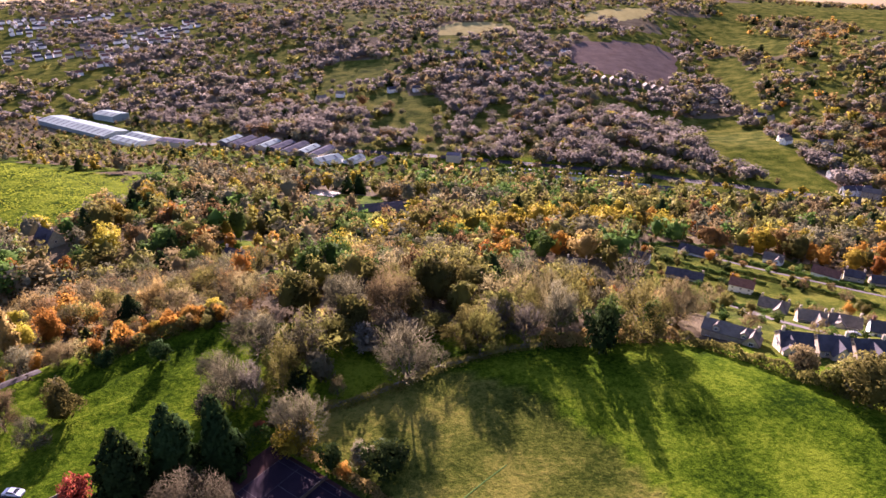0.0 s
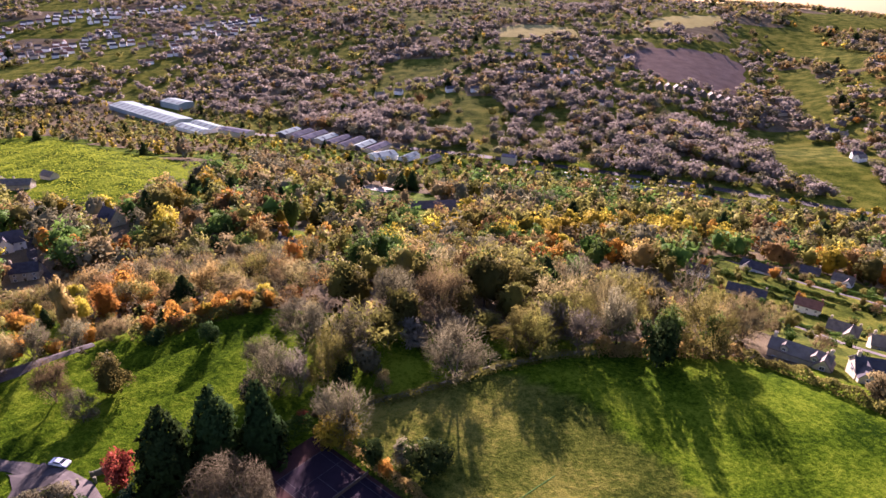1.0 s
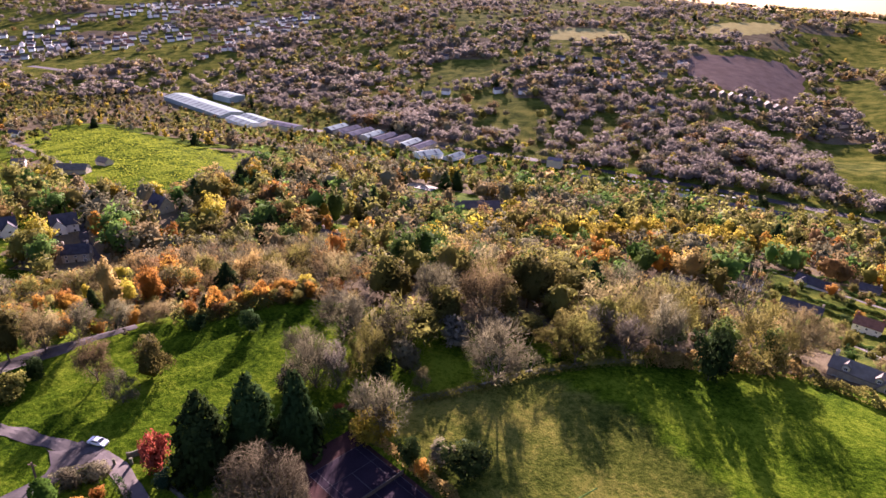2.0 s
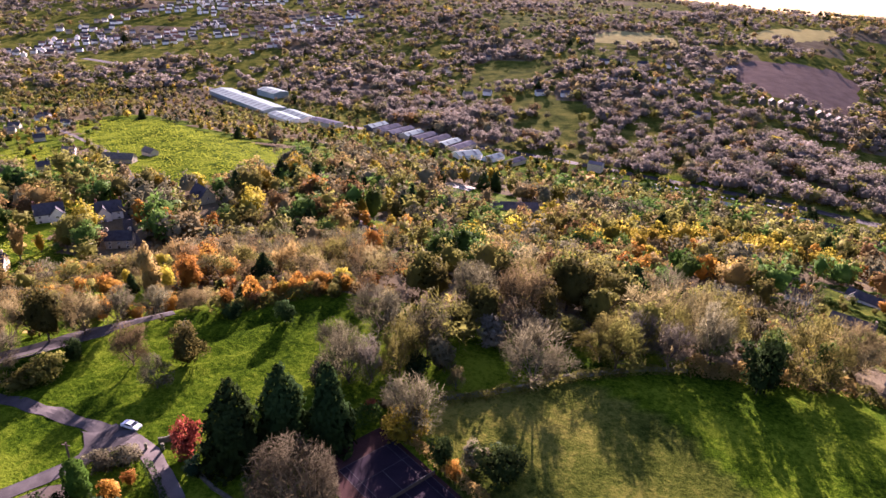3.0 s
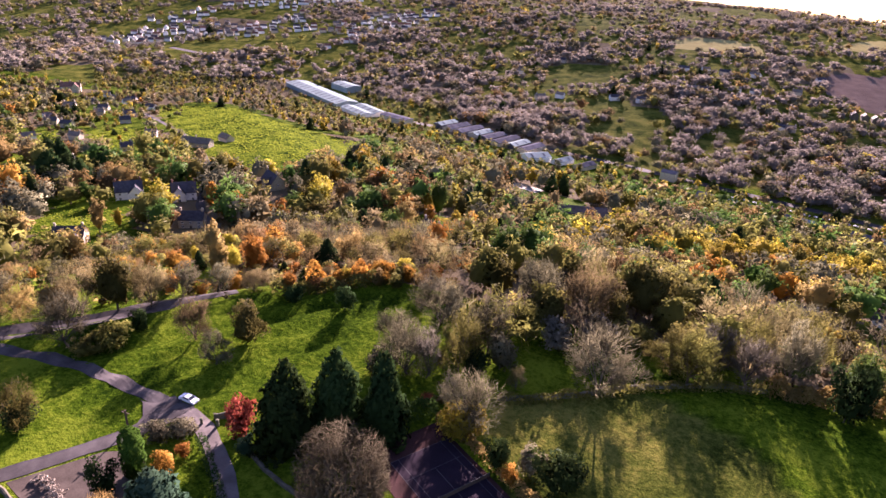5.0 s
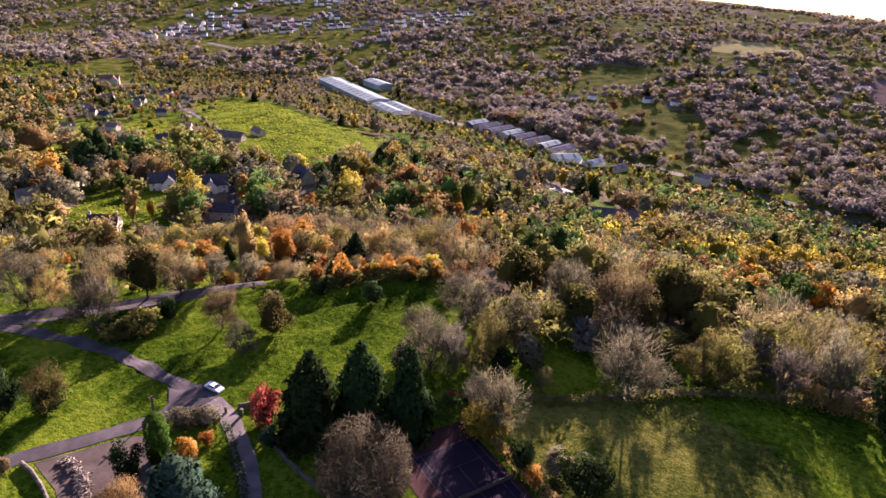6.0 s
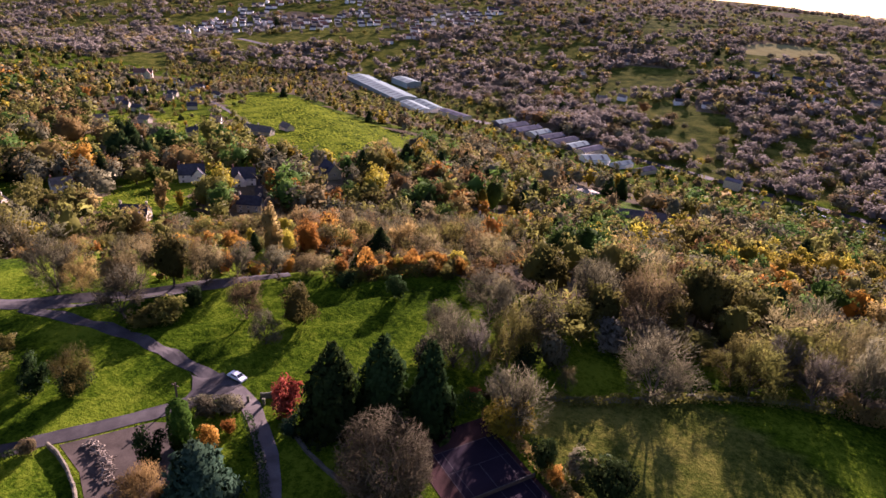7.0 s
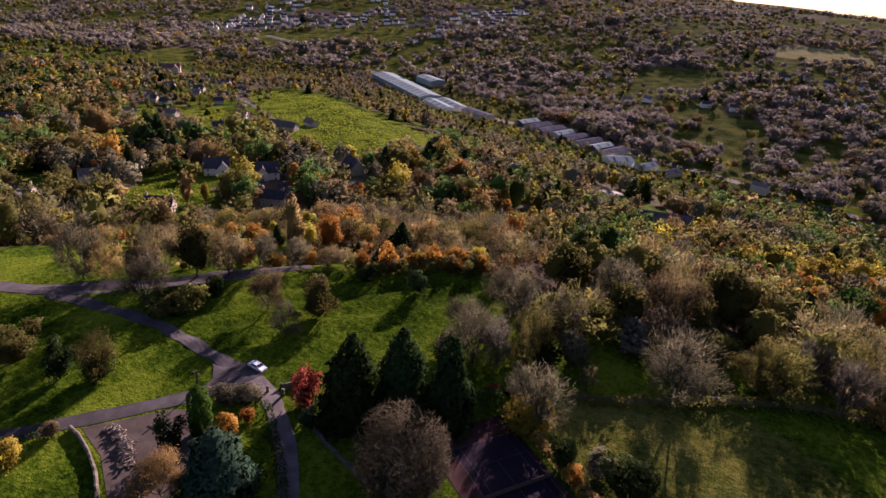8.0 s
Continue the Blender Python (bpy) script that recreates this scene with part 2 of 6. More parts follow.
MEADOW = [(-21, 88), (-9, 95.5), (5, 103.5), (20, 110), (48, 118), (60, 108), (78, 90), (100, 72), (120, 40), (80, 0), (0, 20), (-14, 68)]
ROUGH = [(-22, 88), (2, 101), (14, 95), (26, 81), (34, 66), (20, 50), (-14, 66)]       # tussocky half of the meadow
COMMON = [(-80, 40), (-66, 59), (-54, 69), (-42, 84), (-20, 89), (5, 105), (14, 113), (-10, 107), (-36, 97), (-41, 104), (-46, 118), (-62, 109), (-80, 93), (-90, 83), (-102, 74), (-136, 86), (-160, 80), (-160, 30), (-110, 10)]
GRASS = [MEADOW, COMMON,
         [(-60, 43), (-57, 50), (-61, 60), (-60, 65), (-56, 69), (-48, 74), (-38, 79), (-26, 60), (-36, 40)],                                   # garden by the court
         [(-100, 20), (-78, 40.4), (-73, 47), (-66, 45.3), (-61, 41.8), (-56, 37), (-60, 20)],                                             # lawn behind the wall
         [(-405, 448), (-331, 454), (-271, 424), (-199, 414), (-168, 336), (-186, 268), (-222, 275), (-300, 340), (-372, 404)],
         [(-197, 140), (-190, 172), (-171, 181), (-158, 167), (-171, 148), (-165, 128), (-180, 125)],
         [(-222, 174), (-215, 192), (-190, 192), (-186, 182), (-208, 168)],
         [(-360, 322), (-347, 351), (-297, 303), (-304, 283)], [(-325, 205), (-318, 247), (-285, 222), (-289, 190)],
         [(-560, 480), (-520, 540), (-480, 540), (-500, 470)],
         [(86, 262), (96, 292), (120, 294), (112, 268)], [(88, 190), (72, 214), (92, 216), (104, 196)], [(122, 250), (136, 262), (152, 246), (140, 230)], [(66, 126), (74, 160), (86, 172), (84, 150), (76, 128)],   # village lawns
         [(30, 215), (30, 245), (62, 245), (62, 222)], [(-52, 145), (-54, 184), (-42, 184), (-37, 148)], [(-48, 296), (-36, 372), (-12, 400), (-4, 372), (-28, 290)], [(-213, 420), (-191, 455), (-173, 407), (-185, 364)], [(-92, 232), (-84, 252), (-70, 252), (-70, 232)],
         [(-296, 206), (-281, 218), (-315, 247), (-331, 235)], [(-334, 264), (-324, 274), (-377, 319), (-387, 308)], [(-306, 280), (-286, 298), (-333, 349), (-356, 327)],     # lawns of the slope
         [(-212, 166), (-199, 175), (-216, 194), (-232, 183)], [(-198, 151), (-172, 170), (-189, 188), (-219, 168)], [(-246, 140), (-234, 150), (-261, 171), (-276, 160)], [(-618, 520), (-598, 562), (-687, 650), (-709, 598)],
         [(-95, 330), (-85, 400), (-40, 400), (-30, 330)],
         [(269, 732), (328, 735), (308, 565), (299, 464), (287, 435), (262, 441), (244, 508), (227, 524), (259, 649)], [(146, 589), (177, 569), (218, 525), (232, 502), (194, 510), (152, 548)],      # far hillside
         [(386, 993), (447, 1022), (370, 754), (349, 727), (351, 795)], [(431, 760), (441, 720), (425, 695), (412, 728)], [(148, 720), (200, 724), (257, 718), (225, 637), (205, 691)],
         [(-168, 874), (-144, 923), (-65, 921), (-67, 828), (-127, 802)], [(-85, 667), (-14, 690), (-7, 630), (-68, 621)], [(-61, 756), (-9, 749), (9, 689), (-50, 684)],
         [(248, 996), (352, 1119), (346, 1052), (261, 980)], [(422, 1170), (502, 1188), (530, 992), (466, 921), (457, 1071)], [(135, 1037), (214, 1087), (233, 1049), (179, 986)],
         [(507, 1348), (609, 1420), (900, 1420), (900, 1100), (684, 1040), (697, 1204), (622, 1260), (551, 1290)],
         [(-675, 732), (-702, 828), (-665, 853), (-534, 895), (-489, 848), (-570, 809), (-614, 729)], [(-947, 1005), (-946, 1119), (-874, 1174), (-849, 1120), (-899, 1046)]]
EARTH = [[(176, 952), (204, 989), (315, 1023), (354, 1018), (315, 879), (278, 833), (204, 833), (169, 878)]]
STUBBLE = [[(-17, 1094), (15, 1140), (63, 1157), (112, 1116), (115, 1055), (49, 1045), (-3, 1042)], [(205, 1145), (289, 1273), (405, 1346), (395, 1254), (291, 1146), (236, 1156)]]


GARDENS = [(76, 190), (70, 240), (108, 292), (150, 284), (195, 235), (150, 160), (130, 122), (96, 100), (66, 112), (70, 150)]      # village plots


def bounds(polys):
    return [(p, min(x for x, _ in p), max(x for x, _ in p), min(y for _, y in p), max(y for _, y in p)) for p in polys]


GRASS_B, EARTH_B, STUBBLE_B = bounds(GRASS), bounds(EARTH), bounds(STUBBLE)


def among(polys, x, y):
    return any(a <= x <= b and c <= y <= d and inside(p, x, y) for p, a, b, c, d in polys)


def steps(*spans):
    v = [spans[0][0]]
    for a, b, step in spans:
        n = max(1, round((b - a) / step))
        v += [a + (b - a) * (i + 1) / n for i in range(n)]
    return v


def open_land(x, y):
    """Above about 0.8: pasture between the far woods."""
    return math.sin(x * 0.0105 + 0.5) * math.sin(y * 0.0125 + 2) + 0.5 * math.sin(x * 0.023 + y * 0.017)


def build_ground():
    xs = steps((-4700, -1400, 150), (-1400, -450, 25), (-450, -136, 8), (-136, 126, 2.2), (126, 450, 8), (450, 1400, 25), (1400, 4700, 150))
    ys = steps((-4700, -100, 200), (-100, 10, 10), (10, 132, 2.2), (132, 300, 6), (300, 900, 11), (900, 1450, 17), (1450, 1700, 30), (1700, 4800, 150))
    nx, ny = len(xs), len(ys)
    verts = [(x, y, height(x, y)) for y in ys for x in xs]
    faces = [(j * nx + i, j * nx + i + 1, (j + 1) * nx + i + 1, (j + 1) * nx + i) for j in range(ny - 1) for i in range(nx - 1)]
    me = bpy.data.meshes.new("ground")
    me.from_pydata([(K * x, K * y, K * z) for x, y, z in verts], [], faces)
    att = me.attributes.new("land_use", "FLOAT_COLOR", "POINT")
    far_green = [1.0 if (abs(x) > 900 or y > 1500 or y < 0) and math.sin(x * 0.013) * math.sin(y * 0.011 + 1) > -0.2 or (across(x, y) > 535 or across(x, y) > 430 and y > 400) and math.sin(x * 0.021 + 1.3) * math.sin(y * 0.017 + 0.6) < 0.35 or -150 < x < 125 and 20 < y < 118 or  x < -200 and y < 480 and math.sin(x * 0.04) * math.sin(y * 0.05) > -0.1 else 0.0 for x, y, _ in verts]
    flat = []
    for (x, y, _), g in zip(verts, far_green):
        flat += (1.0 if among(GRASS_B, x, y) or inside(GARDENS, x, y) else g, 1.0 if among(EARTH_B, x, y) else 0.0, 1.0 if among(STUBBLE_B, x, y) else 0.0, 1.0)
    att.data.foreach_set("color", flat)
    rough = me.attributes.new("rough_or_hazed_grass", "FLOAT", "POINT")
    # far fields take the duller green as painted haze; the meadow half is tussocky
    rough.data.foreach_set("value", [1.0 if y > 560 or inside(ROUGH, x, y) else 0.8 if y > 415 and x > 100 else 0.15 if x < -160 and y > 240 else 0.8 if inside(GARDENS, x, y) else 0.0 for x, y, _ in verts])
    me.polygons.foreach_set("use_smooth", [True] * len(me.polygons))
    me.materials.append(LAND)
    return tagged(new("ground", me), "rolling autumn valley ground of grass fields and leaf litter", "ground", kind="structure")


build_ground()


def ribbon(name, line, width, material, label, lift=0.06, thick=0.25, category="road"):
    """A road draped on the ground along a smoothed line."""
    pts = [Vector((x, y, 0)) for x, y in line]
    fine = []
    for i in range(len(pts) - 1):
        p0, p1, p2, p3 = pts[max(0, i - 1)], pts[i], pts[i + 1], pts[min(len(pts) - 1, i + 2)]
        n = max(2, int((p2 - p1).length / 1.5))
        for k in range(n):
            u = k / n
            fine.append(0.5 * ((2 * p1) + (p2 - p0) * u + (2 * p0 - 5 * p1 + 4 * p2 - p3) * u * u + (3 * p1 - p0 - 3 * p2 + p3) * u ** 3))
    fine.append(pts[-1])
    verts, faces = [], []
    for i, p in enumerate(fine):
        d = (fine[min(i + 1, len(fine) - 1)] - fine[max(i - 1, 0)]).normalized()
        side = Vector((d.y, -d.x, 0))
        w = width * (0.5 + 0.03 * math.sin(i * 0.9) + 0.02 * math.sin(i * 2.3))
        for k, drop in ((-1.0, -thick), (-1.0, 0.0), (-0.33, 0.03), (0.33, 0.03), (1.0, 0.0), (1.0, -thick)):
            q = p + side * w * k
            verts.append((q.x, q.y, height(q.x, q.y) + lift + drop))
    for i in range(len(fine) - 1):
        for k in range(5):
            faces.append((i * 6 + k, i * 6 + k + 1, (i + 1) * 6 + k + 1, (i + 1) * 6 + k))
    me = bpy.data.meshes.new(name)
    me.from_pydata([(K * x, K * y, K * z) for x, y, z in verts], [], faces)
    me.materials.append(material)
    return tagged(new(name, me), label, category, kind="structure")


ROADS = [
    ("road", [(-96, 24), (-78, 43), (-75, 47.2), (-71, 52.4), (-67, 58), (-64.8, 61.5), (-63.4, 65), (-62, 68)], 2.5, TARMAC, "narrow worn tarmac lane across the common"),
    ("road", [(-61, 67.6), (-64.5, 68.2), (-67.5, 68.4), (-72, 69), (-78, 69.7), (-85, 70), (-92.3, 69.1), (-98, 68.2), (-105, 66.6)], 2.3, TARMAC, "curving tarmac lane over grassy common"),
    ("road", [(-140, 52), (-113.5, 63.8), (-105.5, 68), (-98.7, 74.1), (-92.1, 80.5), (-86.2, 88.3), (-81, 96.3), (-77, 101.5)], 3.4, TARMAC, "tarmac road beside the common under trees"),
    ("road", [(-132, 164), (-146, 181), (-165, 199), (-182, 218), (-210, 260), (-280, 330), (-380, 400)], 3.4, TARMAC, "tarmac village road beside trees"),
    ("drive", [(-62, 67.6), (-58, 66.7), (-55, 64.8), (-50, 60.8), (-46, 56.8), (-43, 53), (-36, 42)], 2.6, TRACK, "pale worn tarmac house drive"),
    ("road", [(72, 196), (90, 205), (100, 190), (96, 160), (98, 140), (112, 128), (140, 110)], 4.5, TARMAC, "grey village street between stone houses"),
    ("road", [(-700, 800), (-435, 690), (-300, 600), (-190, 575), (-43, 563), (57, 541), (135, 514), (200, 480), (320, 420)], 9.0, TARMAC, "valley main road beside works buildings"),
    ("track", [(108, 292), (128, 262), (150, 238), (176, 215)], 2.6, TARMAC, "straight lane lined by garden walls"),
]
for r in ROADS:
    ribbon(*r)


# ---- trees ----
RNG = np.random.default_rng(7)


def crown_normals(tris):
    """Soft shading of a crown: each leaf leans towards the way out of the crown."""
    g = np.cross(tris[:, 1] - tris[:, 0], tris[:, 2] - tris[:, 0])
    g /= np.linalg.norm(g, axis=1)[:, None] + 1e-9
    out = tris - np.array([0, 0, 3.4])
    out = out / (np.linalg.norm(out, axis=2)[:, :, None] + 1e-9)
    g *= np.where((g * out[:, 0]).sum(axis=1) < 0, -1.0, 1.0)[:, None]
    n = 0.72 * out + 0.28 * g[:, None, :]
    return (n / (np.linalg.norm(n, axis=2)[:, :, None] + 1e-9)).reshape(-1, 3)


def core_lump(rx, rz, zc, div):
    """The dense inside of a crown: a lumpy closed shape."""
    bm = bmesh.new()
    bmesh.ops.create_icosphere(bm, subdivisions=div, radius=1.0)
    ph = RNG.uniform(0, 6, 6)
    for v in bm.verts:
        x, y, z = v.co
        k = 1 + 0.16 * math.sin(3.1 * x + ph[0]) * math.sin(2.7 * y + ph[1]) + 0.14 * math.sin(4.3 * z + ph[2] + 2 * x) + 0.1 * math.sin(6.1 * y + ph[3] - 3 * z)
        v.co = (x * rx * k, y * rx * k, max(0.1, zc + z * rz * k))
    out = np.array([[v.co[:] for v in f.verts] for f in bm.faces], dtype=np.float32)
    bm.free()
    return out


def within(tris, rx, rz, zc):
    """Draws stray twig ends back to the rounded outline of the crown."""
    c, r = np.array([0, 0, zc]), np.array([rx, rx, rz])
    q = (tris - c) / r
    rho = np.linalg.norm(q, axis=2, keepdims=True)
    return c + q * r * np.where(rho > 1, rho ** -0.6, 1.0)


def slivers(base, way, ln, width):
    side = np.cross(way, unit(len(base)))
    side /= np.linalg.norm(side, axis=1)[:, None] + 1e-6
    return np.stack([base - side * width, base + side * width, base + way * ln], axis=1)


def branching(tips, lets, twigs, reach, w1, w2):
    """Branchlets off every limb's tip and fine twigs off every branchlet; returns their triangles and the twigs' ends."""
    n = len(tips) * lets
    s, e, d = (np.repeat([t[i] for t in tips], lets, 0) for i in range(3))
    b = s + (e - s) * RNG.uniform(0.2, 1.0, (n, 1))
    w = d * 0.75 + unit(n) * 0.75 + [0, 0, 0.28]
    w /= np.linalg.norm(w, axis=1)[:, None]
    l = reach * RNG.uniform(0.55, 1.2, (n, 1))
    first = slivers(b, w, l, w1)
    m = n * twigs
    b2, w0, l2 = np.repeat(b, twigs, 0), np.repeat(w, twigs, 0), np.repeat(l, twigs, 0)
    b2 = b2 + w0 * l2 * RNG.uniform(0.25, 0.95, (m, 1))
    ww = w0 * 0.8 + unit(m) * 0.75 + [0, 0, 0.2]
    ww /= np.linalg.norm(ww, axis=1)[:, None]
    ll = reach * RNG.uniform(0.3, 0.75, (m, 1))
    return np.concatenate([first, slivers(b2, ww, ll, w2)]), b2 + ww * ll * 0.8


def tri_mesh(name, tris, material, normals=None):
    """A mesh of loose triangles from an (n, 3, 3) array."""
    tris = np.asarray(tris, dtype=np.float32)
    n = len(tris)
    me = bpy.data.meshes.new(name)
    me.vertices.add(n * 3)
    me.vertices.foreach_set("co", tris.reshape(-1))
    me.loops.add(n * 3)
    me.loops.foreach_set("vertex_index", np.arange(n * 3, dtype=np.int32))
    me.polygons.add(n)
    me.polygons.foreach_set("loop_start", np.arange(0, n * 3, 3, dtype=np.int32))
    me.update(calc_edges=True)
    me.materials.append(material)
    if normals is not None:
        me.normals_split_custom_set(normals.tolist())
    return me


def unit(n):
    v = RNG.normal(size=(n, 3))
    return v / np.linalg.norm(v, axis=1)[:, None]


def leaf_tris(at, normal, size):
    """Ragged leaf sprays: one triangle at each place, roughly across its normal."""
    n = len(at)
    nrm = normal + unit(n) * 0.8
    nrm /= np.linalg.norm(nrm, axis=1)[:, None]
    a = np.cross(nrm, unit(n))
    a /= np.linalg.norm(a, axis=1)[:, None] + 1e-6
    b = np.cross(nrm, a)
    s = size * RNG.uniform(0.55, 1.5, (n, 1))
    w = s * RNG.uniform(0.45, 1.0, (n, 1))
    return np.stack([at - a * s * 0.6 - b * w * 0.5, at + a * s * 0.65 - b * w * 0.25, at + b * w * 0.75 + nrm * s * 0.2], axis=1)


def lobes(count, rx, rz, zc, low=-0.75, small=0.16, big=0.34):
    """Centres and radii of the clumps that make an uneven crown."""
    c = []
    while len(c) < count:
        p = RNG.uniform(-1, 1, 3)
        if 0.3 < np.linalg.norm(p) < 1 and p[2] > low:
            c.append(p * 0.84)
    c = np.array(c)
    squash = RNG.uniform(0.8, 1.15)
    c *= [squash, 1.9 - squash, 1]
    r = RNG.uniform(small, big, count)
    return c * [rx, rx, rz] + [0, 0, zc], r * rx


def clump_crown(n, rx, rz, zc, count, size, low=-0.75):
    c, r = lobes(count, rx, rz, zc, low)
    k = RNG.choice(count, n, p=r ** 2 / (r ** 2).sum())
    d = unit(n)
    d[:, 2] = np.where(RNG.random(n) < 0.6, np.abs(d[:, 2]), d[:, 2])
    at = c[k] + d * (r[k] * RNG.uniform(0.55, 1.12, n))[:, None]
    return leaf_tris(at, d, size)


def prism(p, q, r0, r1, sides=4):
    """A tapered branch from p to q, as triangles."""
    p, q = np.asarray(p, float), np.asarray(q, float)
    d = q - p
    d = d / (np.linalg.norm(d) + 1e-9)
    a = np.cross(d, [0.31, 0.93, 0.2])
    a /= np.linalg.norm(a) + 1e-9
    b = np.cross(d, a)
    out = []
    for i in range(sides):
        u, v = 2 * math.pi * i / sides, 2 * math.pi * (i + 1) / sides
        e, f = a * math.cos(u) + b * math.sin(u), a * math.cos(v) + b * math.sin(v)
        out += [(p + e * r0, p + f * r0, q + f * r1), (p + e * r0, q + f * r1, q + e * r1)]
    return out


def skeleton_tree(h, rx, trunk_h, limbs=6, sub=3, girth=0.32, spread=0.9):
    """Trunk and limbs; returns their triangles and the limbs' tips with directions."""
    tris, tips = [], []
    lean = RNG.normal(size=2) * 0.03 * h
    top = np.array([lean[0], lean[1], trunk_h])
    tris += prism((0, 0, -0.4), top, girth, girth * 0.7, 6)
    for i in range(limbs):
        ang = 2 * math.pi * (i + RNG.uniform(-0.3, 0.3)) / limbs
        up = RNG.uniform(0.05, 0.95)
        reach = rx * RNG.uniform(0.5, 0.75) * spread * (1.15 - 0.5 * up)
        end = top + np.array([math.cos(ang) * reach, math.sin(ang) * reach, (h - trunk_h) * (0.12 + 0.62 * up)])
        tris += prism(top - [0, 0, trunk_h * 0.15 * RNG.random()], end, girth * 0.42, girth * 0.2)
        for _ in range(sub):
            d = (end - top) / np.linalg.norm(end - top) + unit(1)[0] * 0.75 + [0, 0, 0.2]
            d /= np.linalg.norm(d)
            start = top + (end - top) * RNG.uniform(0.5, 1.0)
            e2 = start + d * rx * RNG.uniform(0.3, 0.55)
            tris += prism(start, e2, girth * 0.17, girth * 0.06, 3)
            tips.append((start, e2, d))
    return tris, tips


def twig_shell(n, rx, rz, zc, length, width, out=0.7, up=0.35):
    """Fine twigs that fill the outer half of a rounded crown, springing up and outwards."""
    d = unit(n)
    base = d * RNG.uniform(0.45, 0.93, (n, 1)) ** 0.7 * [rx, rx, rz] + [0, 0, zc]
    way = d * out + unit(n) * (1.3 - out) + [0, 0, up]
    way /= np.linalg.norm(way, axis=1)[:, None]
    return slivers(base, way, length * RNG.uniform(0.5, 1.2, (n, 1)), width)


def billow(tris, way, ph, amount):
    """Swells and hollows that make a crown's outline uneven; the foot stays where it is."""
    p = tris.reshape(-1, 3)
    q = p - [0, 0, 4.6]
    d = q / (np.linalg.norm(q, axis=1)[:, None] + 1e-6)
    wave = np.sin(d @ way.T + ph) @ np.array([0.5, 0.42, 0.32, 0.2])
    k = 1 + amount * wave * np.clip(p[:, 2] / 3.0, 0, 1)
    out = [0, 0, 4.6] + q * k[:, None]
    out[:, 2] = np.maximum(out[:, 2], np.minimum(p[:, 2], 0.02))
    return out.reshape(-1, 3, 3)


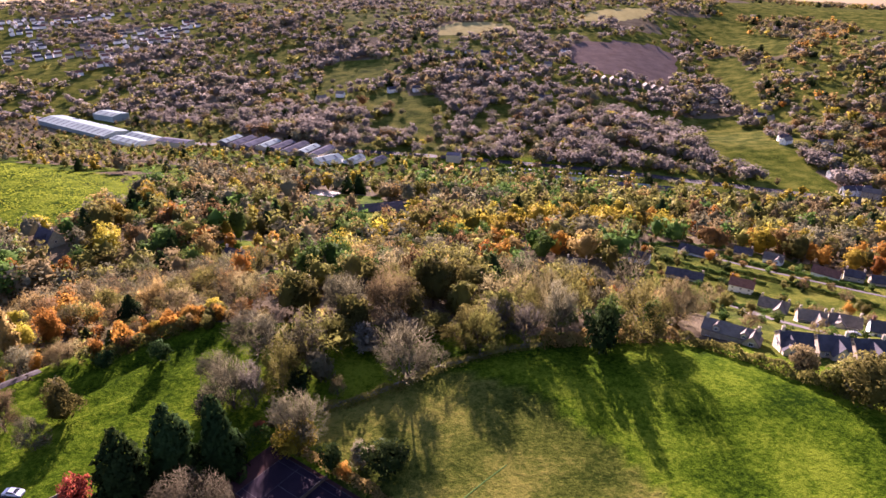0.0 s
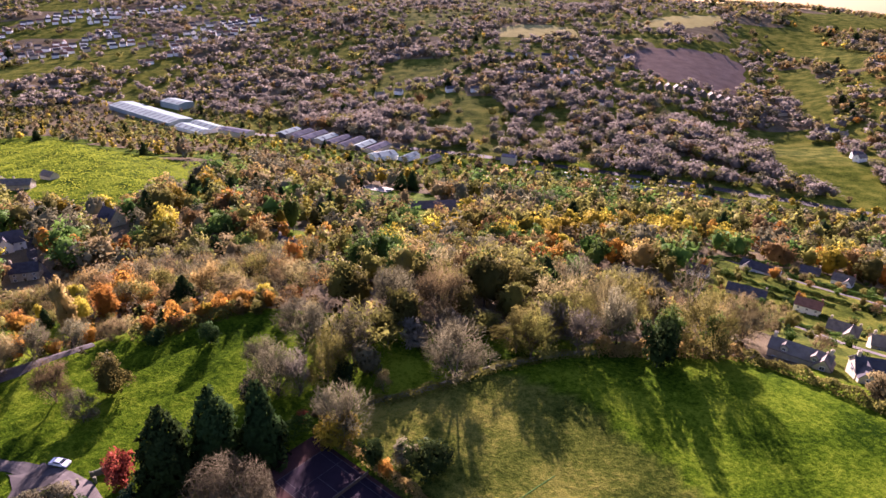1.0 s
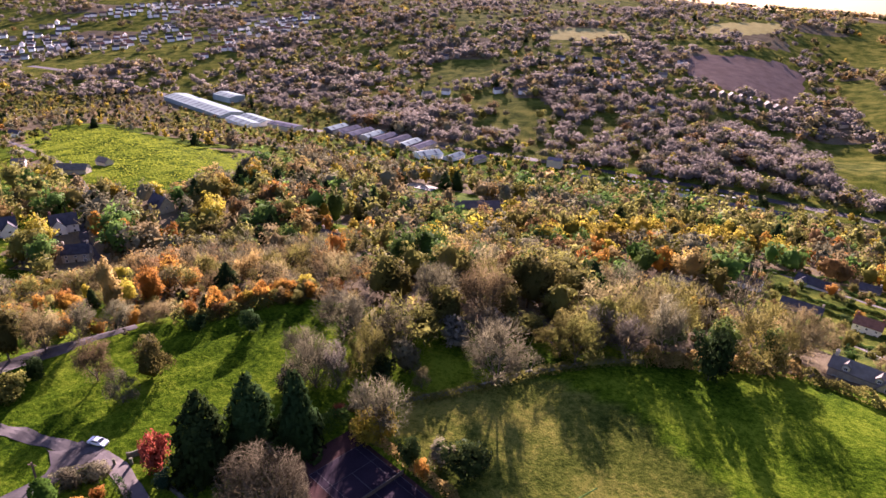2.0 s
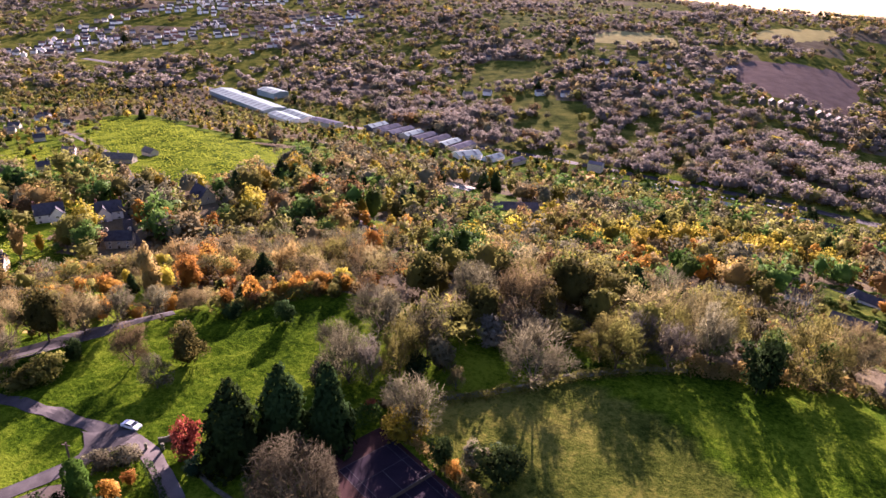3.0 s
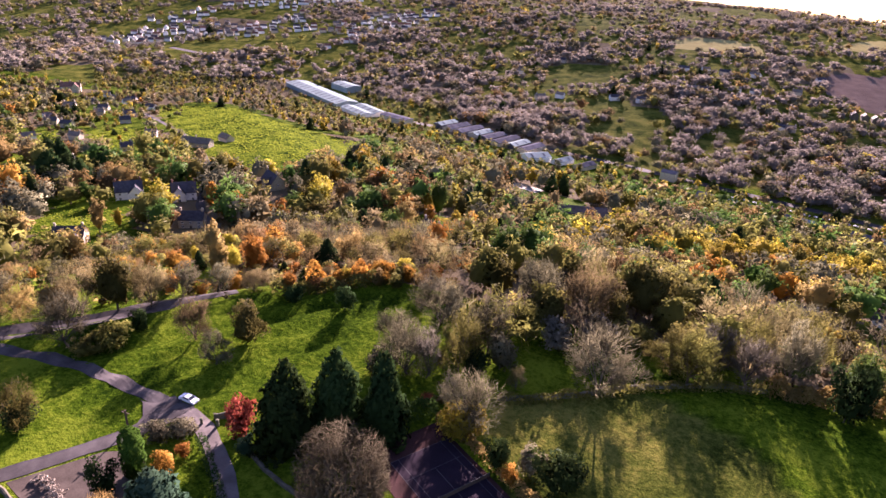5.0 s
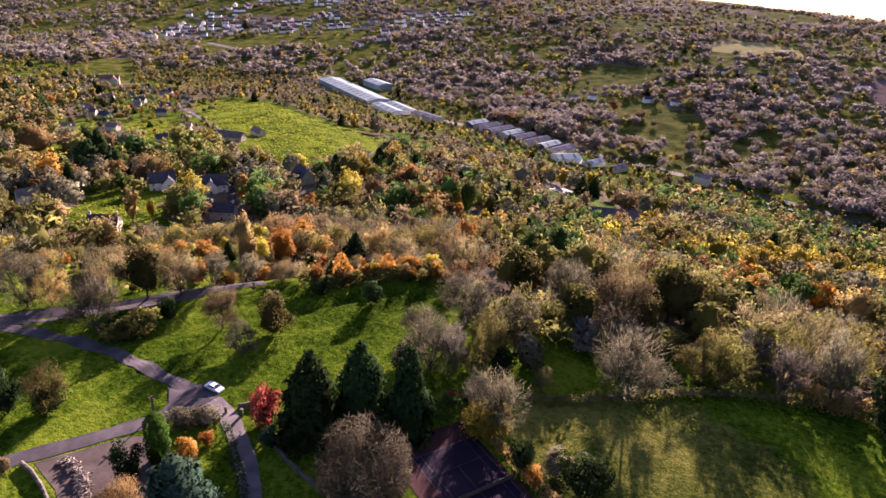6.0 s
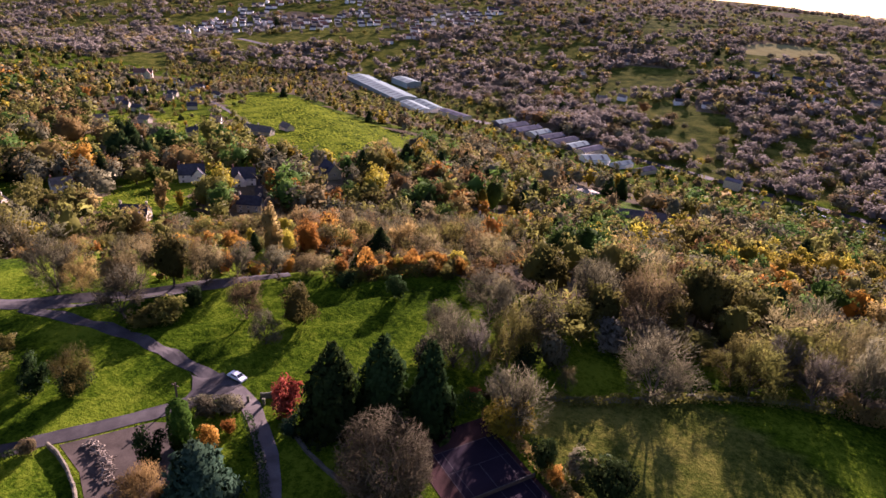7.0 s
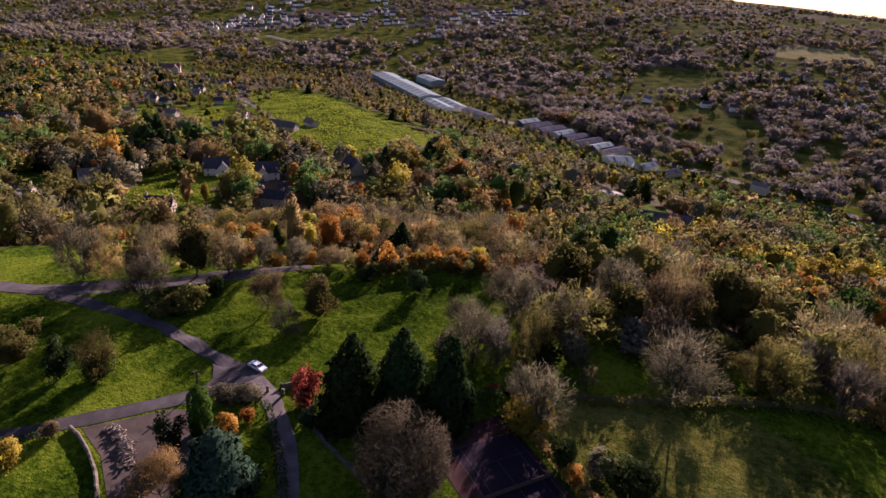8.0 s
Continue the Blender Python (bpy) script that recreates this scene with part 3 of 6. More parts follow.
def make_tree(kind, detail):
    """(wood, crown) triangles of one tree about 10 m high, its foot at the origin. detail 2: near by, 1: in the wood, 3: beyond it, 0: far off."""
    h, fine = 10.0, detail == 3
    detail = 0 if fine else detail
    if kind in ("round", "tall"):
        rx = RNG.uniform(3.7, 4.7) if kind == "round" else RNG.uniform(2.5, 3.2)
        rz, zc = (4.9, 5.0) if kind == "round" else (4.8, 5.2)
        wood, tips = skeleton_tree(h, rx, RNG.uniform(1.6, 2.8), 6 if detail > 1 else 3, 3 if detail > 1 else 1, 0.26)
        n, size, c = (230, 0.66, 40) if fine else ((3500, 0.31, 85), (850, 0.4, 48), (60, 1.25, 24))[2 - detail]
        crown = np.concatenate([core_lump(rx * (0.57 if detail else 0.56 if fine else 0.46), 3.3 if detail or fine else 2.8, 4.6, 2 if detail else 1), clump_crown(n, rx, rz, zc, c, size, -0.9)])
    elif kind in ("bare", "sparse"):
        rx = RNG.uniform(3.8, 4.7)
        wood, tips = skeleton_tree(h, rx, RNG.uniform(0.9, 1.6), (3, 6, 8)[detail], (2, 4, 6)[detail], 0.24, 0.95)
        lets, twigs, reach, w1, w2 = ((9, 9, 1.4, 0.04, 0.026), (4, 4, 1.7, 0.07, 0.055), (1, 1, 2.4, 0.25, 0.2))[2 - detail]
        crown, ends = branching(tips, lets, twigs, reach, w1, w2)
        if kind == "sparse":
            at = np.repeat(ends[RNG.random(len(ends)) < 0.45], (1, 2, 1)[2 - detail], 0)
            at = at + RNG.normal(0, 0.3, at.shape)
            out = at - [0, 0, 4.0]
            crown = np.concatenate([crown, leaf_tris(at, out / (np.linalg.norm(out, axis=1)[:, None] + 1e-9), (0.22, 0.36, 1.0)[2 - detail])])
        if detail == 0:
            crown = np.concatenate([core_lump(rx * 0.5, 2.9, 4.5, 1), crown, clump_crown(*((210, rx, 4.8, 5.0, 36, 0.6, -0.9) if fine else (44, rx, 4.8, 5.0, 20, 1.3, -0.9)))])
        elif detail == 1:
            crown = np.concatenate([crown, twig_shell(240, rx * 0.9, 4.5, 4.9, 1.7, 0.06)])
        else:
            crown = np.concatenate([crown, twig_shell(1300, rx, 4.9, 5.0, 1.2, 0.028)])
        crown = within(crown, rx * 1.05, 5.0, 5.0)
        wood = within(np.asarray(wood), rx, 5.0, 5.0)
    elif kind == "dome":
        wood, tips = skeleton_tree(h, 4.9, 0.8, 12, 7, 0.3, 1.0)
        crown, _ = branching(tips, 8, 9, 1.5, 0.04, 0.025)
        crown = within(np.concatenate([crown, twig_shell(6500, 5.1, 5.2, 4.7, 1.3, 0.026, 0.35, -0.1)]), 5.0, 5.2, 4.8)
        crown[:, :, 2] = np.maximum(crown[:, :, 2], 0.05)
        wood = within(np.asarray(wood), 4.8, 5.0, 4.8)
    elif kind == "conifer":
        wood = prism((0, 0, -0.4), (0, 0, 9.0), 0.3, 0.05, 6)
        n, size = ((4200, 0.42), (700, 0.85), (60, 2.0))[2 - detail]
        f = 1 - np.sqrt(RNG.random(n))
        ang = RNG.uniform(0, 2 * math.pi, n)
        lump = 1 + 0.16 * np.sin(ang * 3 + f * 9) + 0.14 * np.sin(ang * 7 - f * 23) + 0.1 * np.sin(f * 60)
        rad = 3.35 * (1 - f) ** 0.72 * lump * RNG.uniform(0.72, 1.06, n) + 0.1
        at = np.stack([rad * np.cos(ang), rad * np.sin(ang), 0.35 + f * 9.6], axis=1)
        crown = np.concatenate([np.asarray(prism((0, 0, 0.3), (0, 0, 9.2), 2.5, 0.1, 9)), leaf_tris(at, np.stack([np.cos(ang), np.sin(ang), np.full(n, 0.25)], axis=1), size)])
    elif kind == "column":
        wood = prism((0, 0, -0.4), (0, 0, 8.0), 0.2, 0.05, 5)
        n, size = ((3600, 0.24), (520, 0.6), (40, 1.6))[2 - detail]
        f, ang = RNG.random(n), RNG.uniform(0, 2 * math.pi, n)
        rad = 1.45 * np.clip(1 - np.abs(f - 0.45) ** 5 * 16, 0.15, 1) * (1 + 0.08 * np.sin(ang * 5 + f * 20)) * RNG.uniform(0.9, 1.05, n)
        at = np.stack([rad * np.cos(ang), rad * np.sin(ang), 0.2 + f * 9.7], axis=1)
        crown = np.concatenate([np.asarray(prism((0, 0, 0.2), (0, 0, 9.0), 1.2, 0.7, 9)), leaf_tris(at, np.stack([np.cos(ang), np.sin(ang), np.full(n, 0.1)], axis=1), size)])
    else:  # shrub: to the ground, 10 m wide scale is kept
        wood, tips = skeleton_tree(h * 0.75, 4.5, 0.7, 6, 1, 0.2)
        n, size, c = ((2600, 0.46, 70), (460, 0.75, 34), (40, 1.5, 16))[2 - detail]
        crown = np.concatenate([core_lump(2.3, 2.2, 2.6, 2 if detail else 1), clump_crown(n, 5.2, 4.6, 3.9, c, size, -0.85)])
        crown[:, :, 2] = np.maximum(crown[:, :, 2], 0.02)
    if kind != "column":
        way, ph = unit(4) * [[2.6], [3.7], [5.4], [7.5]], RNG.uniform(0, 6.3, 4)
        amount = {"dome": 0.13, "conifer": 0.17}.get(kind, 0.26)
        wood, crown = (billow(np.asarray(t, dtype=float), way, ph, amount) for t in (wood, crown))
    return np.asarray(wood, dtype=np.float32), np.asarray(crown, dtype=np.float32)


CATALOG, RAW = {}, {}


def raw_tree(kind, detail, variant):
    key = (kind, detail, variant)
    if key not in RAW:
        RAW[key] = make_tree(kind, detail)
    return RAW[key]


NAMES = {("bare", "silver"): "bare_tree", ("dome", "beech"): "beech_tree", ("round", "olive"): "oak_tree", ("round", "yellow"): "maple_tree", ("round", "rust"): "beech_tree", ("round", "orange"): "cherry_tree", ("tall", "yellow"): "birch_tree", ("tall", "orange"): "rowan_tree", ("tall", "olive"): "poplar_tree",
         ("sparse", "tan"): "ash_tree", ("sparse", "olive"): "willow_tree", ("bare", "mauve"): "bare_tree", ("bare", "pink"): "bare_tree"}


def tree_name(kind, tint):
    return NAMES.get((kind, tint)) or {"conifer": "conifer", "column": "cypress", "shrub": "shrub"}.get(kind, "tree")


WORDS = {"yellow": "golden yellow autumn", "orange": "orange autumn", "rust": "rust-brown autumn", "red": "crimson-leaved autumn", "olive": "olive-green", "green": "mid-green", "dark": "dark evergreen",
         "blue": "blue-green", "mauve": "grey-mauve bare-twigged", "tan": "tan thin-leaved", "pink": "haze-paled bare-twigged", "beech": "brown bare-twigged", "silver": "silvery grey bare-twigged", "lime": "bright green"}
SHAPE = {"round": "broad tree with rounded crown", "tall": "slender tree with narrow crown", "bare": "spreading leafless tree", "dome": "leafless domed tree", "sparse": "tree with thinning leaves", "conifer": "conical conifer with dense sprays",
         "column": "clipped columnar conifer", "shrub": "low rounded shrub"}


def plant(x, y, h, kind, tint, detail=1, w=1.0, label="", group="", turn=None):
    """A tree of height h; trees of a kind and tint share a few meshes."""
    variant = int(RNG.integers(0, 4 if detail < 2 else 3))
    key = (kind, tint, detail, variant)
    turn = RNG.uniform(0, 360) if turn is None else turn
    base = height(x, y) - 0.05
    if key not in CATALOG:
        wood, crown = raw_tree(kind, detail, variant)
        CATALOG[key] = tri_mesh("trunk", wood, BARK), tri_mesh("crown", crown, LEAF[tint], crown_normals(crown))
    root = new(tree_name(kind, tint))
    root.matrix_basis = pose(K * x, K * y, K * base, 0, 0, turn)
    s = K * h / 10.0
    for nm, me in zip(("trunk", "crown"), CATALOG[key]):
        o = new(nm, me)
        o.parent = root
        o.scale = (s * w, s * w, s)
    return tagged(root, label or f"{WORDS[tint]} {SHAPE[kind]}", "shrub" if kind == "shrub" else "tree", group or f"{WORDS[tint]} {tree_name(kind, tint)}s".replace("_", " "))


def wood_stuff(name, rows, label, detail=0):
    """Many far trees as one mesh a tint: rows of x, y, height, width, kind, tint."""
    by = {}
    for x, y, h, w, kind, tint in rows:
        wood, crown = raw_tree(kind, detail, int(RNG.integers(0, 6)))
        a = RNG.uniform(0, 2 * math.pi)
        c, s = math.cos(a), math.sin(a)
        m = np.array([[c, s, 0], [-s, c, 0], [0, 0, 1]], dtype=np.float32) * np.array([h / 10 * w, h / 10 * w, h / 10], dtype=np.float32)
        turned = crown @ m
        by.setdefault(tint, []).append((turned + np.array([x, y, height(x, y)], dtype=np.float32), crown_normals(turned)))
    for tint, pairs in by.items():
        chunks, nrm = [p[0] for p in pairs], np.concatenate([p[1] for p in pairs])
        tagged(new(name, tri_mesh(name, K * np.concatenate(chunks), LEAF[tint], nrm)), f"{WORDS[tint]} {label}", "woodland", kind="stuff")


ROAD_PTS = []
for _, line, width, *_ in ROADS:
    for (ax, ay), (bx, by) in zip(line, line[1:]):
        n = max(1, int(math.hypot(bx - ax, by - ay) / 3))
        ROAD_PTS += [(ax + (bx - ax) * i / n, ay + (by - ay) * i / n, width / 2) for i in range(n + 1)]
CLEAR = []      # x, y, radius kept free of scattered trees: houses, yards, works


def free(x, y, margin=1.2):
    if inside(GARDENS, x, y) or among(GRASS_B, x, y) or among(EARTH_B, x, y) or among(STUBBLE_B, x, y):
        return False
    if any((x - a) ** 2 + (y - b) ** 2 < (w + margin) ** 2 for a, b, w in ROAD_PTS):
        return False
    return not any((x - a) ** 2 + (y - b) ** 2 < r * r for a, b, r in CLEAR)


def seen_from_walk(x, y):
    """The wedge of land ahead of the walk, with a margin."""
    a = math.degrees(math.atan2(x, y - 5))
    return -66 < a < 40


PALETTE = [("bare", "mauve", 22), ("sparse", "tan", 12), ("sparse", "olive", 12), ("round", "olive", 11), ("round", "green", 7), ("round", "rust", 7), ("tall", "yellow", 7), ("tall", "olive", 9), ("round", "yellow", 3), ("tall", "orange", 5), ("shrub", "olive", 3), ("conifer", "dark", 8)]


def pick(palette):
    r = RNG.uniform(0, sum(p[2] for p in palette))
    for kind, tint, w in palette:
        r -= w
        if r <= 0:
            return kind, tint
    return palette[0][:2]


# ---- buildings ----
def box_tris(cx, cy, z0, sx, sy, sz):
    x0, x1, y0, y1, z1 = cx - sx / 2, cx + sx / 2, cy - sy / 2, cy + sy / 2, z0 + sz
    v = [(x0, y0, z0), (x1, y0, z0), (x1, y1, z0), (x0, y1, z0), (x0, y0, z1), (x1, y0, z1), (x1, y1, z1), (x0, y1, z1)]
    return v, [(0, 3, 2, 1), (4, 5, 6, 7), (0, 1, 5, 4), (1, 2, 6, 5), (2, 3, 7, 6), (3, 0, 4, 7)]


def poly_mesh(name, pieces, material):
    verts, faces = [], []
    for v, f in pieces:
        k = len(verts)
        verts += v
        faces += [tuple(i + k for i in q) for q in f]
    me = bpy.data.meshes.new(name)
    me.from_pydata(verts, [], faces)
    me.materials.append(material)
    return me


def part(name, me, parent, m=None, label=""):
    o = new(name, me)
    o.parent = parent
    if m is not None:
        o.matrix_basis = m
    if label:
        o["label"] = label
    return o


def gable_body(L, W, eaves, rise, deep=1.5):
    """Walls of a gabled block, ridge along x, footing sunk into the ground."""
    a, b = L / 2, W / 2
    v = [(-a, -b, -deep), (a, -b, -deep), (a, b, -deep), (-a, b, -deep), (-a, -b, eaves), (a, -b, eaves), (a, b, eaves), (-a, b, eaves), (-a, 0, eaves + rise), (a, 0, eaves + rise)]
    return v, [(0, 1, 5, 4), (2, 3, 7, 6), (1, 2, 6, 9, 5), (3, 0, 4, 8, 7), (4, 5, 9, 8), (6, 7, 8, 9), (0, 3, 2, 1)]


def gable_roof(L, W, eaves, rise, over=0.3, thick=0.18):
    """Two thick roof slopes with overhang."""
    a, b = L / 2 + over, W / 2
    slope = rise / b
    out = []
    for sgn in (-1, 1):
        e, ez = sgn * (b + over), eaves - over * slope
        v = [(-a, e, ez + 0.03), (a, e, ez + 0.03), (a, 0, eaves + rise + 0.03), (-a, 0, eaves + rise + 0.03)]
        v += [(x, y, z + thick) for x, y, z in v]
        f = [(0, 1, 2, 3), (7, 6, 5, 4), (0, 4, 5, 1), (1, 5, 6, 2), (3, 2, 6, 7), (0, 3, 7, 4)]
        out.append((v, f))
    return out


WIN = {}


def window_meshes(w, h):
    key = (round(w, 2), round(h, 2))
    if key not in WIN:
        t = 0.09
        bars = [box_tris(0, 0, 0, w, 0.12, t), box_tris(0, 0, h - t, w, 0.12, t), box_tris(-w / 2 + t / 2, 0, t, t, 0.12, h - 2 * t), box_tris(w / 2 - t / 2, 0, t, t, 0.12, h - 2 * t), box_tris(0, 0, t, 0.06, 0.1, h - 2 * t)]
        WIN[key] = poly_mesh("window", bars, FRAME_WHITE), poly_mesh("pane", [box_tris(0, 0.02, t, w - 2 * t, 0.03, h - 2 * t)], GLASS)
    return WIN[key]


def add_window(parent, x, y, z, turn, w=1.1, h=1.2):
    fr, pn = window_meshes(w, h)
    o = part("window", fr, parent, pose(x, y, z, 0, 0, turn))
    part("pane", pn, o)


def chimney(parent, x, y, z0, top, mat):
    me = poly_mesh("chimney", [box_tris(0, 0, z0, 0.75, 0.6, top - z0), box_tris(0, 0, top, 0.9, 0.75, 0.15), box_tris(-0.18, 0, top + 0.15, 0.24, 0.24, 0.35), box_tris(0.18, 0, top + 0.15, 0.24, 0.24, 0.35)], mat)
    part("chimney", me, parent, pose(x, y, 0))


def house(x, y, turn, L, W, eaves=4.8, rise=None, wall=STONE, roof=SLATE, chimneys=(-1, 1), wing=None, dormers=0, label="", group="valley houses", windows=True, lean_to=False, name="house"):
    """A gabled house with its ridge along its own x; wing: (place along x, side, length, width) of a cross gable."""
    rise = W * 0.40 if rise is None else rise
    z = min(height(x + dx, y + dy) for dx in (-3, 3) for dy in (-3, 3))
    root = new(name)
    root.matrix_basis = pose(K * x, K * y, K * z, 0, 0, turn) @ Matrix.Scale((0.82 if group == "village houses beside the meadow" else 0.88) * K, 4)
    CLEAR.append((x, y, max(L, W) * 0.62 + 2.5))
    d = math.hypot(x, y)
    if d < 480:      # open garden on the uphill side
        for a in (9, 17, 24):
            CLEAR.append((x * (1 - a / d), y * (1 - a / d), 8.5))
    part("wall", poly_mesh("wall", [gable_body(L, W, eaves, rise)], wall), root)
    part("roof", poly_mesh("roof", gable_roof(L, W, eaves, rise), roof), root)
    if wing:
        wx, side, wl, ww = wing
        wr = ww * 0.55
        m = pose(wx, side * (W / 2 + wl / 2 - 0.4), 0, 0, 0, 90)
        part("wall", poly_mesh("wall", [gable_body(wl + 0.8, ww, eaves - 0.15, wr)], wall), root, m)
        part("roof", poly_mesh("roof", gable_roof(wl + 0.8 + W * 0.5, ww, eaves - 0.15, wr), roof), root, pose(wx, side * (W / 2 + wl / 2 - 0.4 - W * 0.25), 0, 0, 0, 90))
        if windows:
            add_window(root, wx, side * (W / 2 + wl + 0.03), 1.0, 0 if side < 0 else 180, 1.4, 1.3)
            add_window(root, wx, side * (W / 2 + wl + 0.03), 3.2, 0 if side < 0 else 180, 1.2, 1.1)
    for c in chimneys:
        chimney(root, c * (L / 2 - 0.55), 0, eaves + rise - 0.9, eaves + rise + 1.15, STONE if wall is STONE else CLAY)
    if windows:
        n = max(2, int(L / 3.2))
        for side, turned in ((-1, 0), (1, 180)):
            for i in range(n):
                wx = -L / 2 + L * (i + 0.5) / n
                if wing and side == wing[1] and abs(wx - wing[0]) < wing[3] / 2 + 0.6:
                    continue
                if i == n // 2 and side < 0:
                    d = part("door", poly_mesh("door", [box_tris(0, 0, 0, 0.8, 0.1, 1.7), box_tris(0, -0.03, 1.7, 1.0, 0.14, 0.12)], DARK_WOOD), root, pose(wx, -W / 2 - 0.03, 0.02))
                else:
                    add_window(root, wx, side * (W / 2 + 0.03), 0.9, turned)
                if eaves > 4:
                    add_window(root, wx, side * (W / 2 + 0.03), eaves - 1.6, turned, 1.0, 1.05)
        for sx, turned in ((-1, -90), (1, 90)):
            add_window(root, sx * (L / 2 + 0.03), 0, max(0.9, eaves - 1.6), turned, 1.0, 1.1)
    for i in range(dormers):
        wx = -L / 2 + L * (i + 0.5) / dormers
        dz = eaves + 0.25
        m = pose(wx, -W / 2 + 1.0, 0, 0, 0, 90)
        dm = part("dormer", poly_mesh("dormer", [gable_body(2.0, 1.7, dz + 1.1, 0.7, -eaves + 0.3)], wall), root, m)
        part("dormer_roof", poly_mesh("dormer_roof", gable_roof(2.2, 1.7, dz + 1.1, 0.7, 0.18, 0.1), roof), dm)
        add_window(root, wx, -W / 2 - 0.03, dz, 0, 0.9, 0.9)
    return tagged(root, label or "stone house with a dark slate roof", "house", group)


def sweep(line, step):
    """Points every step along a line, with the way at each."""
    out = []
    for (ax, ay), (bx, by) in zip(line, line[1:]):
        d = math.hypot(bx - ax, by - ay)
        n = max(1, int(d / step))
        out += [(ax + (bx - ax) * i / n, ay + (by - ay) * i / n, (bx - ax) / d, (by - ay) / d) for i in range(n)]
    return out


def hedge(line, width, tall, tint, label, ragged=0.35, size=0.3):
    pts = sweep(line, 0.35)
    per = int(26 * tall)
    c = np.array([(x, y, height(x, y)) for x, y, _, _ in pts])
    side = np.array([(-dy, dx, 0) for _, _, dx, dy in pts])
    n = len(pts) * per
    k = np.repeat(np.arange(len(pts)), per)
    top = tall * (1 + ragged * np.sin(k * 0.37) * np.sin(k * 0.11 + 1) + RNG.normal(0, 0.06, n))
    ang = RNG.uniform(0, math.pi, n)
    d = side[k] * np.cos(ang)[:, None] + np.array([0, 0, 1.0]) * np.sin(ang)[:, None]
    at = c[k] + side[k] * (np.cos(ang) * width / 2 * RNG.uniform(0.8, 1.15, n))[:, None] + np.array([0, 0, 1.0]) * (np.sin(ang) ** 0.6 * top)[:, None] + RNG.normal(0, 0.12, (n, 3)) * [1, 1, 0.5]
    root = new("hedge", tri_mesh("hedge", K * leaf_tris(at, d, size), LEAF[tint]))
    return tagged(root, label, "hedge", "field and garden hedges")


def dry_wall(line, tall, thick, label, mat=STONE):
    verts, faces = [], []
    pts = sweep(line, 0.5) + [(*line[-1], *sweep(line, 0.5)[-1][2:])]
    for x, y, dx, dy in pts:
        z, t = height(x, y), tall * RNG.uniform(0.88, 1.1)
        for o, h in ((-1, -0.3), (-0.9, t * 0.92), (0, t), (0.9, t * 0.92), (1, -0.3)):
            verts.append((K * (x - dy * o * thick / 2 + RNG.normal(0, 0.02)), K * (y + dx * o * thick / 2 + RNG.normal(0, 0.02)), K * (z + h)))
    for i in range(len(pts) - 1):
        faces += [(i * 5 + k, i * 5 + k + 1, i * 5 + 5 + k + 1, i * 5 + 5 + k) for k in range(4)]
    e = len(verts) - 5
    faces += [(4, 3, 2, 1, 0), (e, e + 1, e + 2, e + 3, e + 4)]
    me = bpy.data.meshes.new("stone_wall")
    me.from_pydata(verts, [], faces)
    me.materials.append(mat)
    return tagged(new("stone_wall", me), label, "wall", "stone boundary walls")


# ---- village on the slope beside the meadow ----
for x, y, r in [(62, 113, 6), (70, 108, 7), (78, 106, 8), (86, 104, 9), (94, 102, 9), (72, 122, 9), (82, 122, 10), (92, 124, 12), (100, 132, 13), (90, 150, 14), (98, 172, 14), (104, 200, 14), (112, 125, 12), (125, 130, 14), (85, 180, 8), (78, 160, 7), (68, 140, 6)]:
    CLEAR.append((x, y, r))
V = "village houses beside the meadow"
house(63.5, 121, -34, 14.0, 5.2, 4.0, wall=STONE, roof=STONE_TILE, dormers=2, wing=(5.6, -1, 1.2, 4.0), label="long low stone cottage with stone-tiled roof and dormers", group=V)
house(74, 115, -12, 7.5, 6.5, 4.6, wall=STONE, roof=SLATE, wing=(-1.5, -1, 2.0, 4.2), chimneys=(-1,), label="stone terraced house with steep front gable", group=V)
house(81.5, 114.3, -8, 7.3, 6.5, 4.6, wall=STONE, roof=SLATE, wing=(1.0, -1, 2.0, 4.2), chimneys=(1,), label="stone terraced house with slate roof and gable", group=V)
house(89, 113.8, -4, 7.5, 6.5, 4.6, wall=STONE, roof=SLATE, wing=(0.5, -1, 2.0, 4.4), chimneys=(1,), label="end terrace stone house with dark slate roof", group=V)
house(85, 251, -30, 10, 6.5, 4.6, wall=RENDER_WHITE, roof=SLATE, label="white rendered cottage with dark slate roof", group=V)
house(97, 230, -28, 17, 6.5, 2.9, wall=STONE, roof=SLATE, chimneys=(1,), label="long low stone bungalow with dark roof", group=V)
house(118, 270, -40, 20, 7.0, 3.4, wall=RENDER_WHITE, roof=SLATE, chimneys=(0.3,), wing=(-6, -1, 2, 5), label="long white bungalow with dark slate roof", group=V)
house(114, 217, -32, 10.5, 6.5, 4.6, wall=RENDER_WHITE, roof=CLAY, label="white house with brown tiled roof", group=V)
house(111, 188, -35, 11, 7.0, 4.6, wall=STONE, roof=STONE_TILE, wing=(2.5, -1, 3, 5), label="stone house with paired gables", group=V)
house(108, 163, -20, 9, 6.5, 4.8, wall=STONE, roof=STONE_TILE, wing=(2.0, -1, 2.4, 4.4), label="stone gabled house with tall chimney", group=V)
house(116, 160, -24, 10, 6.5, 4.8, wall=STONE, roof=STONE_TILE, wing=(-2.0, -1, 2.4, 4.6), label="stone gabled house beside a yard", group=V)
house(118, 146, -25, 10, 6.5, 4.8, wall=RENDER_WHITE, roof=SLATE, label="white rendered house with slate roof", group=V)
house(144, 280, -25, 10, 6.5, 3.0, wall=STONE, roof=SLATE, chimneys=(1,), label="low stone bungalow with grey roof", group=V)
